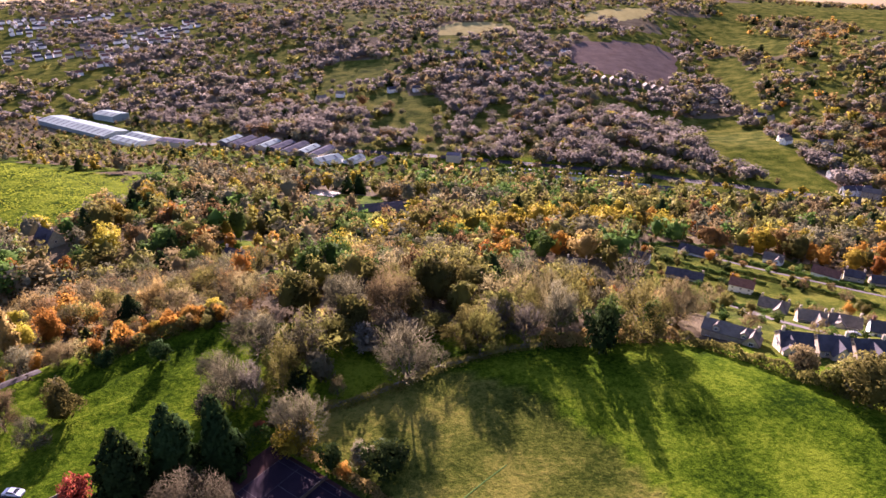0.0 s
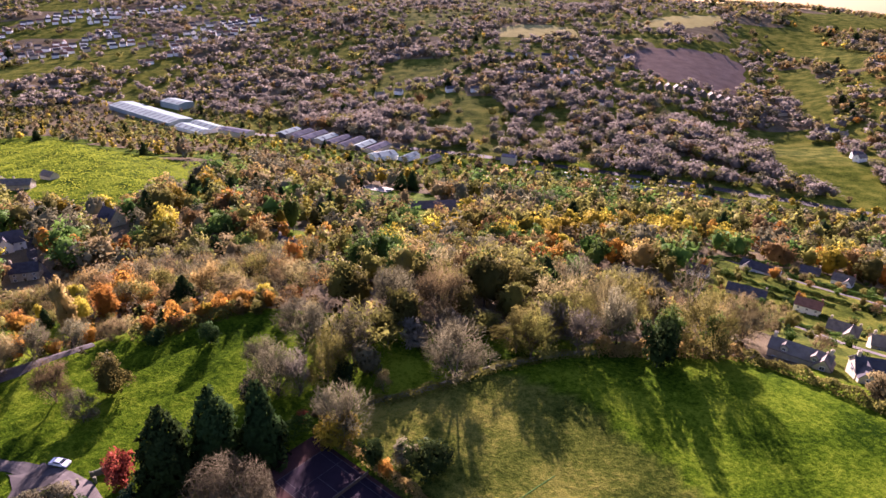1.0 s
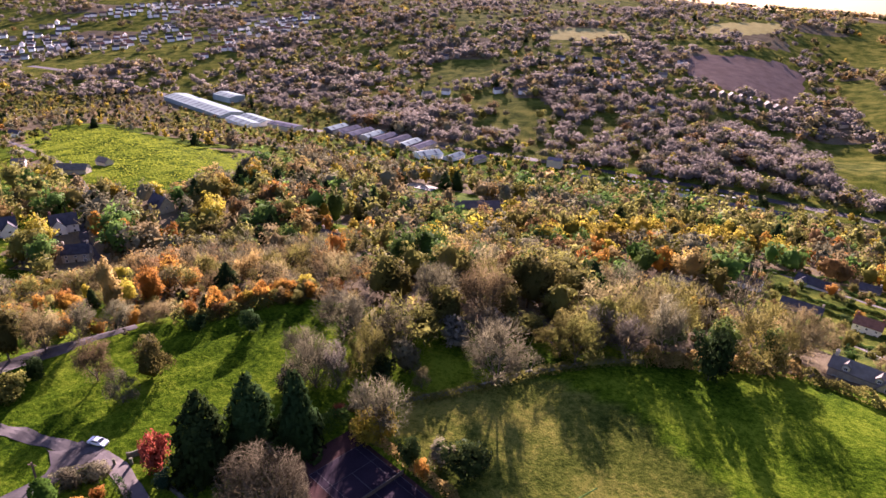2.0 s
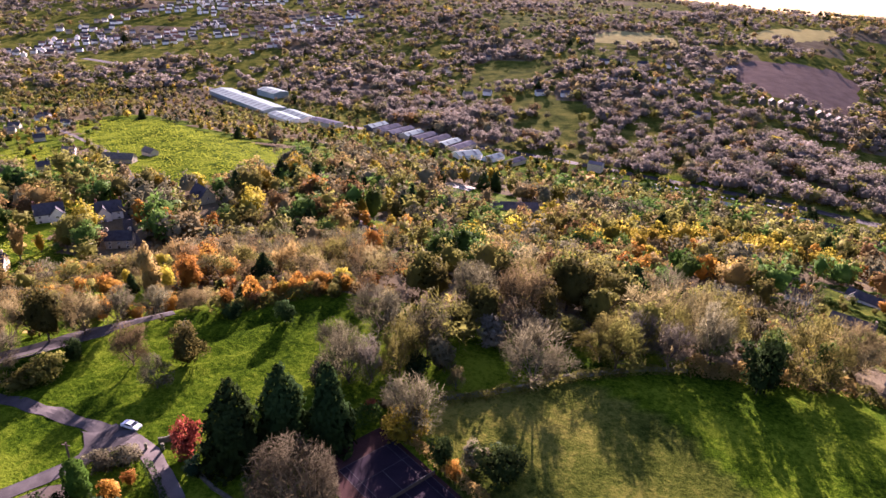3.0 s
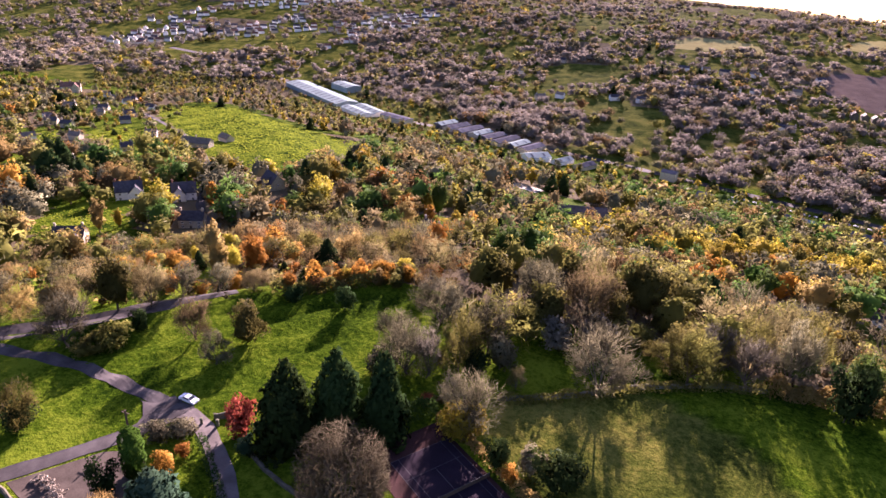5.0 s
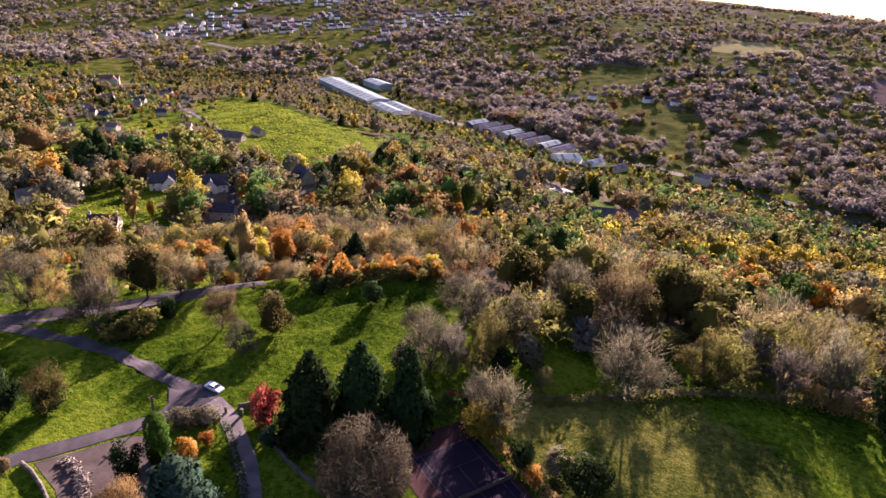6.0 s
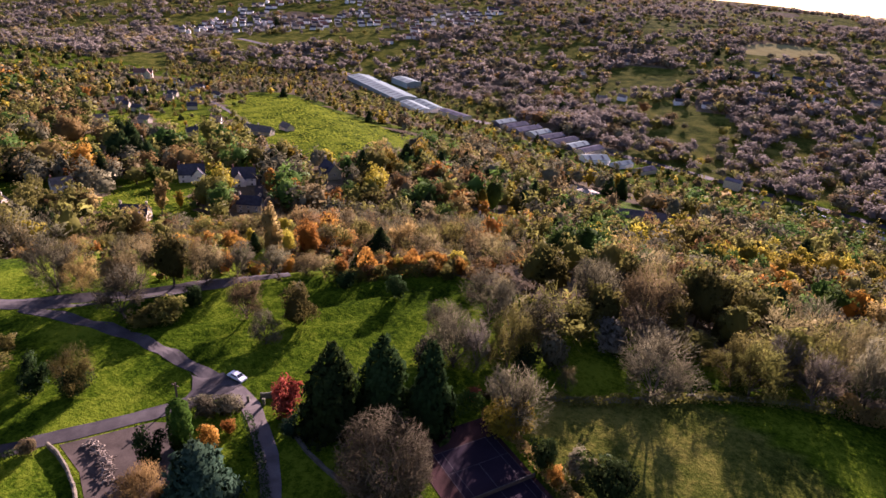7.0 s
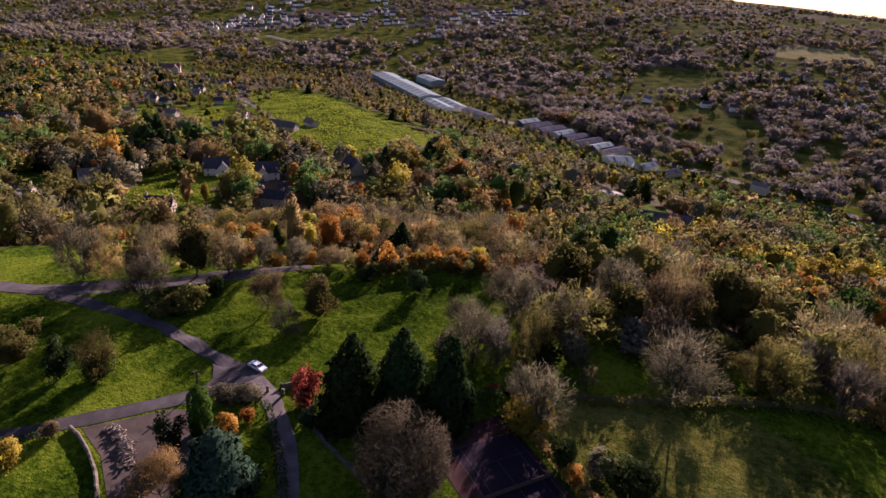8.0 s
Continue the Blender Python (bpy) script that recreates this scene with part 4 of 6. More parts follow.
house(151, 265, -35, 10, 7.0, 4.0, wall=RENDER_WHITE, roof=STONE_TILE, wing=(2.5, -1, 2.0, 4.5), label="pale house with front gable", group=V)
house(163, 244, -42, 13, 7.0, 3.4, wall=RENDER_WHITE, roof=CLAY, chimneys=(1,), label="pale bungalow with reddish tiled roof", group=V)
house(173, 241, -30, 9, 6.5, 4.2, wall=STONE, roof=SLATE, label="stone house among garden trees", group=V)
house(182, 236, -20, 11, 7.0, 3.2, wall=STONE, roof=SLATE, chimneys=(1,), label="low house with blue-grey roof", group=V)
house(55, 238, -15, 10, 6.5, 3.6, wall=STONE, roof=SLATE, label="stone house in a wooded garden", group=V)
house(33, 229, -35, 10, 6.0, 2.8, wall=STONE, roof=STONE_TILE, chimneys=(), label="low brown-roofed barn under trees", group=V)

# ---- houses on the wooded slope across the common ----
H = "houses among the trees across the common"
house(-212, 210, 44, 12, 7.5, 4.8, rise=4.2, wall=RENDER_WHITE, roof=SLATE, wing=(3.0, -1, 2.5, 6.2), label="white gabled house with dark slate roof", group=H)
house(-190, 218, 40, 11, 7.5, 4.8, rise=4.2, wall=RENDER_WHITE, roof=SLATE, wing=(-2.4, -1, 2.2, 6.0), label="white house with twin gables", group=H)
house(-162, 189, 25, 10, 7, 4.4, wall=STONE, roof=SLATE, label="stone house with steep dark roof by the lane", group=H)
house(-187, 158, 30, 11, 7, 4.6, wall=STONE, roof=SLATE, wing=(2.5, -1, 2, 4.6), label="stone house with slate roof on a dark lawn", group=H)
house(-241, 170, 65, 9, 6, 4.6, wall=RENDER_WHITE, roof=STONE_TILE, label="tall pale gabled cottage in trees", group=H)
house(-236, 138, 30, 13, 8, 4.8, wall=STONE, roof=SLATE, wing=(3, -1, 3, 5.5), label="large stone villa with white gables", group=H)
house(-380, 222, 30, 12, 8, 4.8, wall=RENDER_WHITE, roof=SLATE, label="white house on the wooded hillside", group=H)
house(-166, 248, -30, 11, 8, 4.6, rise=4.5, wall=STONE, roof=SLATE, wing=(2, -1, 2, 5), label="dark steep-roofed stone villa", group=H)
house(-260, 312, 12, 20, 7.5, 4.0, wall=STONE, roof=STONE_TILE, chimneys=(0,), label="long stone farmhouse at the field edge", group=H)
house(-256, 334, -20, 10, 6.5, 3.2, wall=STONE, roof=STONE_TILE, chimneys=(), windows=False, name="barn", label="small stone barn at the field edge", group=H)
for i, (x, y, t, L) in enumerate([(-400, 335, 30, 12), (-362, 286, 60, 11), (-463, 428, 10, 11), (-472, 462, 40, 10), (-446, 456, 15, 11), (-478, 512, 30, 10), (-380, 384, 70, 12), (-306, 326, 25, 10), (-288, 287, 55, 9), (-286, 246, 20, 10),
                                  (-392, 420, 0, 12), (-404, 380, 35, 10), (-420, 400, 20, 11), (-436, 440, 60, 10), (-360, 360, 45, 10), (-340, 300, 15, 10), (-420, 350, 75, 10), (-455, 400, 30, 12), (-380, 330, 10, 11), (-500, 480, 20, 12)]):
    house(x, y, t, 0.8 * L, 5.8, 3.8, wall=(STONE, RENDER_WHITE, STONE)[i % 3], roof=(SLATE, STONE_TILE)[i % 2], windows=i < 12, label=("stone village house with slate roof", "pale rendered village house with tiled roof")[i % 3 == 1], group="houses of the hillside village")
house(-558, 494, 42, 20, 10, 7.5, wall=STONE, roof=CLAY, chimneys=(-1, 0, 1), wing=(5, -1, 3, 7), label="large buff stone mansion above the trees", group=H)
house(-166 + 130, 341, 15, 30, 9, 3.2, wall=DARK_WOOD, roof=SLATE, chimneys=(), windows=False, name="barn", label="long dark-roofed timber hall among trees", group=H)


# ---- works along the valley floor ----
def shed(x, y, turn, L, W, h, rise, wall, roof, label, bays=1):
    root = new("works_shed")
    x, y = 0.95 * x, 0.95 * y
    z = min(height(x + dx, y + dy) for dx in (-20, 20) for dy in (-10, 10))
    root.matrix_basis = pose(K * x, K * y, K * z, 0, 0, turn) @ Matrix.Scale(K, 4)
    n = max(1, int(math.hypot(L, W) / 14))
    for i in range(n):
        u = (i + 0.5) / n - 0.5
        CLEAR.append((x + u * L * math.cos(radians(turn)), y + u * L * math.sin(radians(turn)), W * 0.62 + 5))
    for b in range(bays):
        o = -W / 2 + W * (b + 0.5) / bays
        part("wall", poly_mesh("wall", [gable_body(L, W / bays - 0.02, h, rise, 3)], wall), root, pose(0, o, 0))
        part("roof", poly_mesh("roof", gable_roof(L, W / bays - 0.02, h, rise, 0.0, 0.3), roof), root, pose(0, o, 0.01 * b))
    k = max(2, int(L / 9))
    strip = poly_mesh("rooflight", [box_tris(0, 0, 0, 1.2, W / bays * 0.34, 0.08)], GREY_ROOF)
    tilt = math.degrees(math.atan2(rise, W / bays / 2))
    for b in range(bays):
        o = -W / 2 + W * (b + 0.5) / bays
        for i in range(k):
            part("rooflight", strip, root, pose(-L / 2 + L * (i + 0.5) / k, o - W / bays * 0.25, h + rise / 2 + 0.38, tilt))
    return tagged(root, label, "industrial building", "works along the valley floor")


shed(-384, 677, -33, 118, 27, 4.0, 2.2, METAL_ROOF, METAL_ROOF, "very long works hall with pale green sheet roof")
shed(-374, 722, -28, 32, 20, 6, 1.6, METAL_ROOF, METAL_ROOF, "square pale works block beside the long hall")
shed(-299, 615, -33, 38, 30, 4.5, 1.6, RENDER_WHITE, METAL_ROOF, "white-roofed extension of the works hall", 2)
shed(-254, 598, -20, 32, 13, 6, 1.2, STONE, GREY_ROOF, "grey works office range")
for i in range(8):
    shed(-208 + i * 13.6, 616 - i * 4.6, 66, 24 + 4 * (i % 3), 11, 3.6, 1.9, (GREY_ROOF, STONE)[i % 2], (METAL_ROOF, GREY_ROOF, GREY_ROOF)[i % 3], "narrow gabled works shed with pale sheet roof")
shed(-103, 556, 40, 22, 15, 5, 2.2, RENDER_WHITE, METAL_ROOF, "bright white-roofed works shed")
shed(-80, 562, 60, 20, 9, 3.5, 2.0, RENDER_WHITE, METAL_ROOF, "small pale works shed")
shed(-60, 560, 60, 20, 9, 3.5, 2.0, STONE, GREY_ROOF, "small grey works shed")
house(-82, 350, -15, 13, 7, 4.0, wall=STONE, roof=STONE_TILE, label="brown-roofed house below a pale yard", group=H)
house(-26, 330, 20, 16, 8, 3.4, wall=STONE, roof=SLATE, chimneys=(), label="long slate-roofed house among the trees", group=H)
house(-77, 216, -25, 9, 6, 4.2, wall=STONE, roof=SLATE, label="small slate-roofed house in the wood", group=H)
house(-45, 222, 10, 9, 6, 3.4, wall=RENDER_WHITE, roof=METAL_ROOF, chimneys=(), label="pale low house in the wood", group=H)
shed(10, 572, -14, 12, 9, 6.5, 1.5, STONE, GREY_ROOF, "square stone mill building")
for i in range(9):
    shed(40 + i * 17, 536 - i * 6.5, -18, 14, 8, 3.5, 1.5, (STONE, RENDER_WHITE)[i % 2], (GREY_ROOF, METAL_ROOF, SLATE)[i % 3], "low works unit beside the valley road")

# ---- college and scattered houses on the far hillside ----
for i, (x, y) in enumerate([(9, 923), (36, 924), (59, 918), (94, 917), (169, 923), (136, 856), (91, 842), (70, 846), (33, 831), (22, 835), (108, 723), (117, 722), (308, 823), (320, 805), (329, 789), (347, 721), (348, 702), (350, 686), (318, 590), (314, 576), (327, 523), (309, 483), (307, 446), (310, 440), (299, 446), (340, 560), (300, 840), (-120, 760), (-60, 770), (-140, 745), (-30, 770), (-190, 860), (-150, 930)]):
    house(x, y, RNG.uniform(-40, 40), RNG.uniform(10, 16), 7, 5, wall=(RENDER_WHITE, STONE)[i % 3 == 2], roof=(SLATE, STONE_TILE)[i % 2], windows=i >= 15 and i < 25, label="pale house on the far hillside" if i % 3 != 2 else "stone house on the far hillside", group="houses on the far hillside")
for i in range(9):
    house(186 + i * 10.5, 797 + i * 0.6, 88, 11, 8, 5.5, rise=3.6, wall=PALE_WALL, roof=STONE_TILE, chimneys=(1,), windows=False, name="college_range", label="pale stone gabled range of a college", group="gabled ranges of the college")

# ---- town on the far left hillside ----
TOWN = [(-954, 915), (-857, 815), (-749, 794), (-748, 859), (-671, 888), (-592, 899), (-478, 859), (-440, 870), (-465, 950), (-392, 1087), (-438, 1217), (-608, 1343), (-818, 1240), (-876, 1092), (-905, 984)]
TOWN_WOOD = [(-711, 1184), (-607, 1260), (-522, 1080), (-612, 1031)]
town = 0
for i in range(-20, 21):
    for j in range(-44, 45):
        x = -740 + 0.8 * 12.5 * j - 0.6 * 27 * i + RNG.uniform(-2, 2)
        y = 1010 + 0.6 * 12.5 * j + 0.8 * 27 * i + 6 * math.sin(j * 0.35 + i) + RNG.uniform(-2, 2)
        if town >= 370 or not inside(TOWN, x, y) or inside(TOWN_WOOD, x, y) or among(GRASS_B, x, y) or math.sin(x * 0.016 + 1) * math.sin(y * 0.019) > 0.3 or RNG.random() < 0.3:
            continue
        house(x, y, 37 + 90 * (RNG.random() < 0.2) + RNG.uniform(-8, 8), RNG.uniform(9, 13), 7.5, 5, wall=RENDER_WHITE if RNG.random() < 0.8 else STONE, roof=(SLATE, CLAY, STONE_TILE)[int(RNG.integers(0, 3))], chimneys=(), windows=False, label="pale rendered town house", group="houses of the far town")
        town += 1

# ---- trees that stand out beside the court, the common and the meadow ----
SPECIMENS = [
    (-83.0, 53.4, 7.2, "shrub", "dark", 0.56), (-79.2, 56.6, 8.4, "sparse", "olive", 0.75), (-79.0, 56.2, 5.6, "shrub", "dark", 0.89), (-95.9, 58.1, 3.1, "shrub", "olive", 0.97),
    (-91.7, 51.3, 5.9, "round", "olive", 1.47), (-88.5, 73.1, 9.7, "bare", "mauve", 1.02), (-82.7, 76.2, 5.3, "shrub", "olive", 1.17), (-84.4, 73.3, 3.5, "shrub", "olive", 1.53),
    (-82.1, 81.7, 5.9, "shrub", "dark", 0.59), (-71.8, 83.2, 8.5, "sparse", "tan", 0.89), (-64.2, 87.0, 8.0, "round", "olive", 1.06), (-64.7, 79.3, 6.4, "sparse", "mauve", 0.88),
    (-53.8, 103.0, 5.3, "shrub", "dark", 0.79), (-64.5, 102.0, 3.8, "shrub", "dark", 1.14), (-105.6, 73.8, 10.3, "bare", "mauve", 1.01), (-102.0, 75.6, 7.7, "sparse", "rust", 1.08),
    (-97.0, 78.6, 7.4, "round", "rust", 0.95), (-94.4, 81.3, 10.9, "sparse", "tan", 0.79), (-90.0, 85.1, 11.1, "round", "olive", 0.78), (-86.1, 88.8, 10.2, "sparse", "tan", 0.78),
    (-83.0, 93.0, 7.4, "bare", "mauve", 1.06), (-78.9, 98.7, 5.3, "bare", "mauve", 1.49), (-73.9, 102.9, 4.8, "sparse", "tan", 1.44), (-66.8, 104.0, 4.6, "round", "orange", 0.87),
    (-62.6, 107.4, 3.6, "sparse", "rust", 1.22), (-59.2, 112.2, 4.2, "shrub", "yellow", 0.82), (-53.4, 117.4, 3.8, "round", "orange", 1.25), (-49.4, 121.8, 4.2, "shrub", "yellow", 0.91),
    (-51.5, 67.2, 7.4, "shrub", "red", 0.66), (-44.7, 67.9, 14.1, "conifer", "dark", 0.84), (-39.8, 73.2, 13.9, "conifer", "dark", 0.87), (-33.7, 74.9, 13.0, "conifer", "dark", 0.83),
    (-32.2, 60.9, 11.6, "dome", "beech", 1.05), (-49.5, 49.0, 11.0, "conifer", "blue", 1.12), (-58.9, 55.6, 7.6, "column", "lime", 1.25), (-54.7, 45.7, 7.1, "sparse", "rust", 1.06),
    (-59.6, 51.5, 6.3, "shrub", "dark", 0.66), (-55.6, 56.9, 4.0, "shrub", "orange", 0.77), (-55.6, 60.5, 2.7, "shrub", "orange", 0.74), (-48.5, 63.9, 3.8, "shrub", "blue", 0.68),
    (-60.6, 61.7, 2.9, "shrub", "mauve", 1.25), (-58.4, 63.7, 2.9, "shrub", "mauve", 1.5), (-21.8, 79.4, 10.6, "bare", "beech", 0.9), (-23.5, 78.6, 7.2, "shrub", "yellow", 0.95),
    (-30.1, 83.1, 2.4, "round", "red", 1.1), (-7.0, 96.4, 11.5, "bare", "beech", 1.16), (-18.5, 92.5, 4.8, "sparse", "tan", 0.72), (4.5, 107.7, 9.0, "sparse", "olive", 1.12),
    (11.6, 112.8, 9.6, "bare", "silver", 0.7), (17.1, 119.3, 10.3, "sparse", "olive", 1.05), (23.3, 123.7, 12.6, "sparse", "tan", 0.9), (-35.9, 89.4, 10.6, "bare", "mauve", 0.94),
    (-32.7, 89.5, 9.7, "bare", "silver", 0.61), (-28.5, 93.6, 10.2, "sparse", "olive", 0.87), (-25.4, 100.1, 10.1, "bare", "mauve", 0.9), (-20.2, 107.4, 8.4, "round", "olive", 0.94),
    (-36.4, 105.4, 10.6, "bare", "mauve", 1.15), (-39.9, 95.8, 7.3, "bare", "mauve", 1.12), (-22.3, 96.8, 8.5, "shrub", "mauve", 0.63), (-25.7, 93.0, 6.2, "shrub", "dark", 0.77),
    (-39.7, 87.3, 6.7, "shrub", "mauve", 0.81), (-15.0, 106.7, 6.7, "shrub", "silver", 0.96), (-8.7, 111.5, 7.2, "shrub", "silver", 1.06), (-2.1, 115.3, 5.8, "shrub", "olive", 1.51),
    (-10.6, 117.7, 14.1, "sparse", "tan", 0.94), (-19.7, 116.8, 12.0, "bare", "mauve", 0.81), (-2.3, 130.4, 14.2, "round", "olive", 0.92), (6.9, 166.4, 13.5, "round", "olive", 1.0),
    (3.7, 127.1, 7.1, "round", "olive", 1.62), (15.6, 158.2, 11.7, "sparse", "tan", 1.15), (-8.5, 74.2, 7.6, "shrub", "dark", 0.99), (-16.8, 74.6, 6.9, "shrub", "dark", 0.53),
    (-14.6, 72.8, 3.8, "shrub", "orange", 0.62), (-12.4, 76.1, 4.1, "shrub", "mauve", 1.03), (-73.8, 45.5, 3.0, "shrub", "tan", 0.73), (-32.0, 68.2, 1.9, "shrub", "green", 0.71),
    (-72.9, 39.8, 5.0, "shrub", "yellow", 0.64), (33.5, 111.7, 11.0, "round", "green", 0.7), (41.7, 114.7, 14.8, "sparse", "olive", 1.0), (54.9, 130.5, 13.1, "sparse", "tan", 1.06),
    (23.5, 112.6, 13.1, "bare", "mauve", 0.73), (16.8, 110.4, 9.3, "bare", "silver", 0.94), (7.3, 106.4, 9.7, "sparse", "olive", 1.13), (31.0, 107.3, 13.0, "shrub", "dark", 0.55),
    (74.7, 90.4, 10.9, "round", "olive", 1.16), (72.0, 96.1, 7.2, "shrub", "olive", 0.89), (69.3, 102.6, 6.0, "shrub", "tan", 1.09), (50.9, 154.9, 18.9, "bare", "mauve", 0.78),
    (44.3, 117.0, 11.2, "shrub", "green", 0.6), (88.1, 187.5, 8.6, "sparse", "tan", 1.09),
]
SPECIMEN_LABELS = {("dome", "beech"): "leafless domed beech with fine brown twigs beside the court", ("conifer", "dark"): "dark dense conifer beside the tennis court", ("shrub", "red"): "bushy crimson maple beside the drive", ("column", "lime"): "clipped bright green columnar cypress by the yard",
                   ("conifer", "blue"): "blue-green cedar beside the yard", ("sparse", "yellow"): "yellowing tree at the corner of the court", ("round", "green"): "tall dark green tree on the field edge"}
WOODLANDERS = [
    (-145.6, 362.9, 11.9, "round", "rust", 1.55), (-129.3, 308.9, 14.3, "conifer", "dark", 0.81), (-121.0, 302.1, 16.9, "conifer", "dark", 0.72), (-116.1, 303.9, 14.0, "conifer", "dark", 0.8), (-108.8, 302.5, 10.6, "conifer", "dark", 0.88),
    (-84.1, 244.0, 17.0, "round", "green", 0.58), (-87.7, 275.1, 17.0, "tall", "yellow", 0.64), (-119.2, 402.4, 13.3, "round", "rust", 0.89), (-76.9, 276.7, 17.0, "conifer", "dark", 0.57), (-74.8, 285.5, 17.0, "tall", "olive", 0.77),
    (-105.9, 240.8, 9.0, "round", "yellow", 1.06), (-81.8, 225.8, 10.3, "tall", "orange", 1.08), (-61.4, 185.4, 9.0, "tall", "yellow", 0.94), (-63.8, 213.9, 8.4, "round", "green", 0.77), (-74.7, 268.9, 12.3, "tall", "green", 0.95),
    (-98.6, 203.1, 9.7, "conifer", "dark", 0.98), (-92.6, 208.7, 9.4, "column", "dark", 1.05), (-90.8, 213.4, 8.5, "tall", "yellow", 1.07), (-43.6, 146.0, 6.9, "column", "dark", 1.16), (-41.1, 154.2, 6.5, "conifer", "dark", 0.52),
    (-36.7, 164.3, 7.5, "round", "green", 0.91), (-56.2, 114.1, 4.4, "shrub", "orange", 0.82), (-52.5, 114.2, 4.4, "shrub", "rust", 0.62), (-49.0, 115.3, 4.0, "shrub", "olive", 0.87), (-47.4, 118.2, 4.9, "shrub", "orange", 0.58),
    (-29.4, 126.1, 4.2, "round", "yellow", 0.97), (-29.9, 157.0, 8.3, "bare", "mauve", 1.4), (-22.3, 123.1, 9.3, "bare", "mauve", 0.94), (-25.0, 263.2, 17.0, "round", "olive", 0.57), (-19.0, 273.1, 17.0, "tall", "olive", 0.86),
    (-13.1, 272.5, 17.0, "round", "olive", 0.65), (-3.9, 274.3, 17.0, "round", "olive", 0.75), (3.5, 274.6, 17.0, "tall", "olive", 0.96), (12.3, 278.4, 17.0, "round", "olive", 0.73), (-29.5, 245.6, 11.9, "tall", "yellow", 1.06),
    (-21.9, 251.5, 11.9, "tall", "orange", 1.08), (-14.2, 259.0, 13.2, "tall", "yellow", 0.95), (-4.9, 265.7, 13.5, "tall", "yellow", 1.06), (4.8, 271.3, 14.9, "tall", "orange", 0.98), (14.7, 277.2, 15.2, "tall", "yellow", 0.93),
    (-11.2, 127.8, 11.2, "sparse", "olive", 0.91), (0.5, 134.6, 13.0, "round", "olive", 0.76), (-206.3, 124.8, 7.4, "round", "orange", 1.3), (-238.2, 187.1, 14.3, "conifer", "dark", 0.69), (-186.6, 169.6, 14.7, "tall", "rust", 0.7),
    (-184.8, 176.7, 9.5, "tall", "yellow", 0.74), (-225.2, 226.1, 9.3, "round", "rust", 0.89), (-179.4, 145.0, 8.9, "column", "olive", 1.1), (-177.6, 149.6, 9.4, "column", "olive", 1.12), (-85.8, 107.4, 17.0, "tall", "rust", 0.5),
    (-85.6, 120.4, 10.3, "round", "orange", 0.69), (-91.2, 118.8, 5.4, "round", "yellow", 1.08), (-147.0, 162.6, 8.1, "round", "olive", 1.64), (-96.8, 108.9, 4.4, "shrub", "orange", 1.08), (-183.0, 194.6, 5.0, "shrub", "orange", 1.0),
    (-223.7, 199.1, 9.7, "round", "green", 0.92), (-270.7, 186.3, 17.0, "round", "rust", 1.65), (-250.6, 187.9, 17.0, "round", "orange", 0.93), (-267.8, 220.6, 17.0, "conifer", "dark", 1.1), (-278.0, 178.5, 17.0, "round", "olive", 1.27),
    (-279.1, 237.1, 17.0, "conifer", "dark", 1.04), (-313.0, 229.4, 17.0, "round", "rust", 1.27),
]
for x, y, h, kind, tint, w in SPECIMENS:
    plant(x, y, h, kind, tint, 2 if math.hypot(x, y) < 150 else 1, w, SPECIMEN_LABELS.get((kind, tint), ""))
    CLEAR.append((x, y, 0.33 * h * w))
for x, y, h, kind, tint, w in WOODLANDERS:
    plant(x, y, h, kind, tint, 2 if math.hypot(x, y) < 150 else 1, w)
    CLEAR.append((x, y, 0.36 * h * w))

# ---- the wood between the common and the valley floor ----
GOLD = [(-42, 243), (0, 262), (43, 284), (90, 303), (125, 315), (135, 352), (92, 350), (60, 338), (15, 292), (-35, 262)]
CLUMP = [(-34, 385), (5, 400), (22, 340), (80, 370), (190, 360), (150, 430), (60, 490), (-20, 470)]      # tall round-headed trees above the valley floor
EDGE_PALETTE = [("bare", "mauve", 15), ("sparse", "olive", 24), ("round", "olive", 24), ("sparse", "tan", 8), ("tall", "olive", 8), ("round", "green", 4), ("tall", "yellow", 4), ("round", "rust", 3), ("conifer", "dark", 2)]
SCRUB_PALETTE = [("sparse", "tan", 18), ("sparse", "rust", 12), ("shrub", "orange", 7), ("bare", "mauve", 18), ("sparse", "olive", 18), ("shrub", "olive", 8), ("tall", "yellow", 4), ("round", "orange", 3), ("shrub", "rust", 5), ("conifer", "dark", 2)]
HILL_VILLAGE = [(-300, 285), (-270, 318), (-345, 400), (-470, 560), (-545, 520), (-430, 330), (-360, 280)]
SLOPE_PALETTE = [("round", "rust", 9), ("round", "olive", 20), ("sparse", "tan", 8), ("bare", "mauve", 14), ("round", "orange", 3), ("conifer", "dark", 9), ("tall", "yellow", 4), ("round", "green", 12), ("sparse", "olive", 8)]


def overlooked(x, y):
    """Garden trees below a lawn or a house are kept low."""
    r = math.hypot(x, y)
    for a in (7, 15, 25, 35):
        u, v = x * (1 + a / r), y * (1 + a / r)
        if a < 20 and among(GRASS_B, u, v) or any((u - p) ** 2 + (v - q) ** 2 < 70 for p, q in DWELLINGS):
            return True
    return False


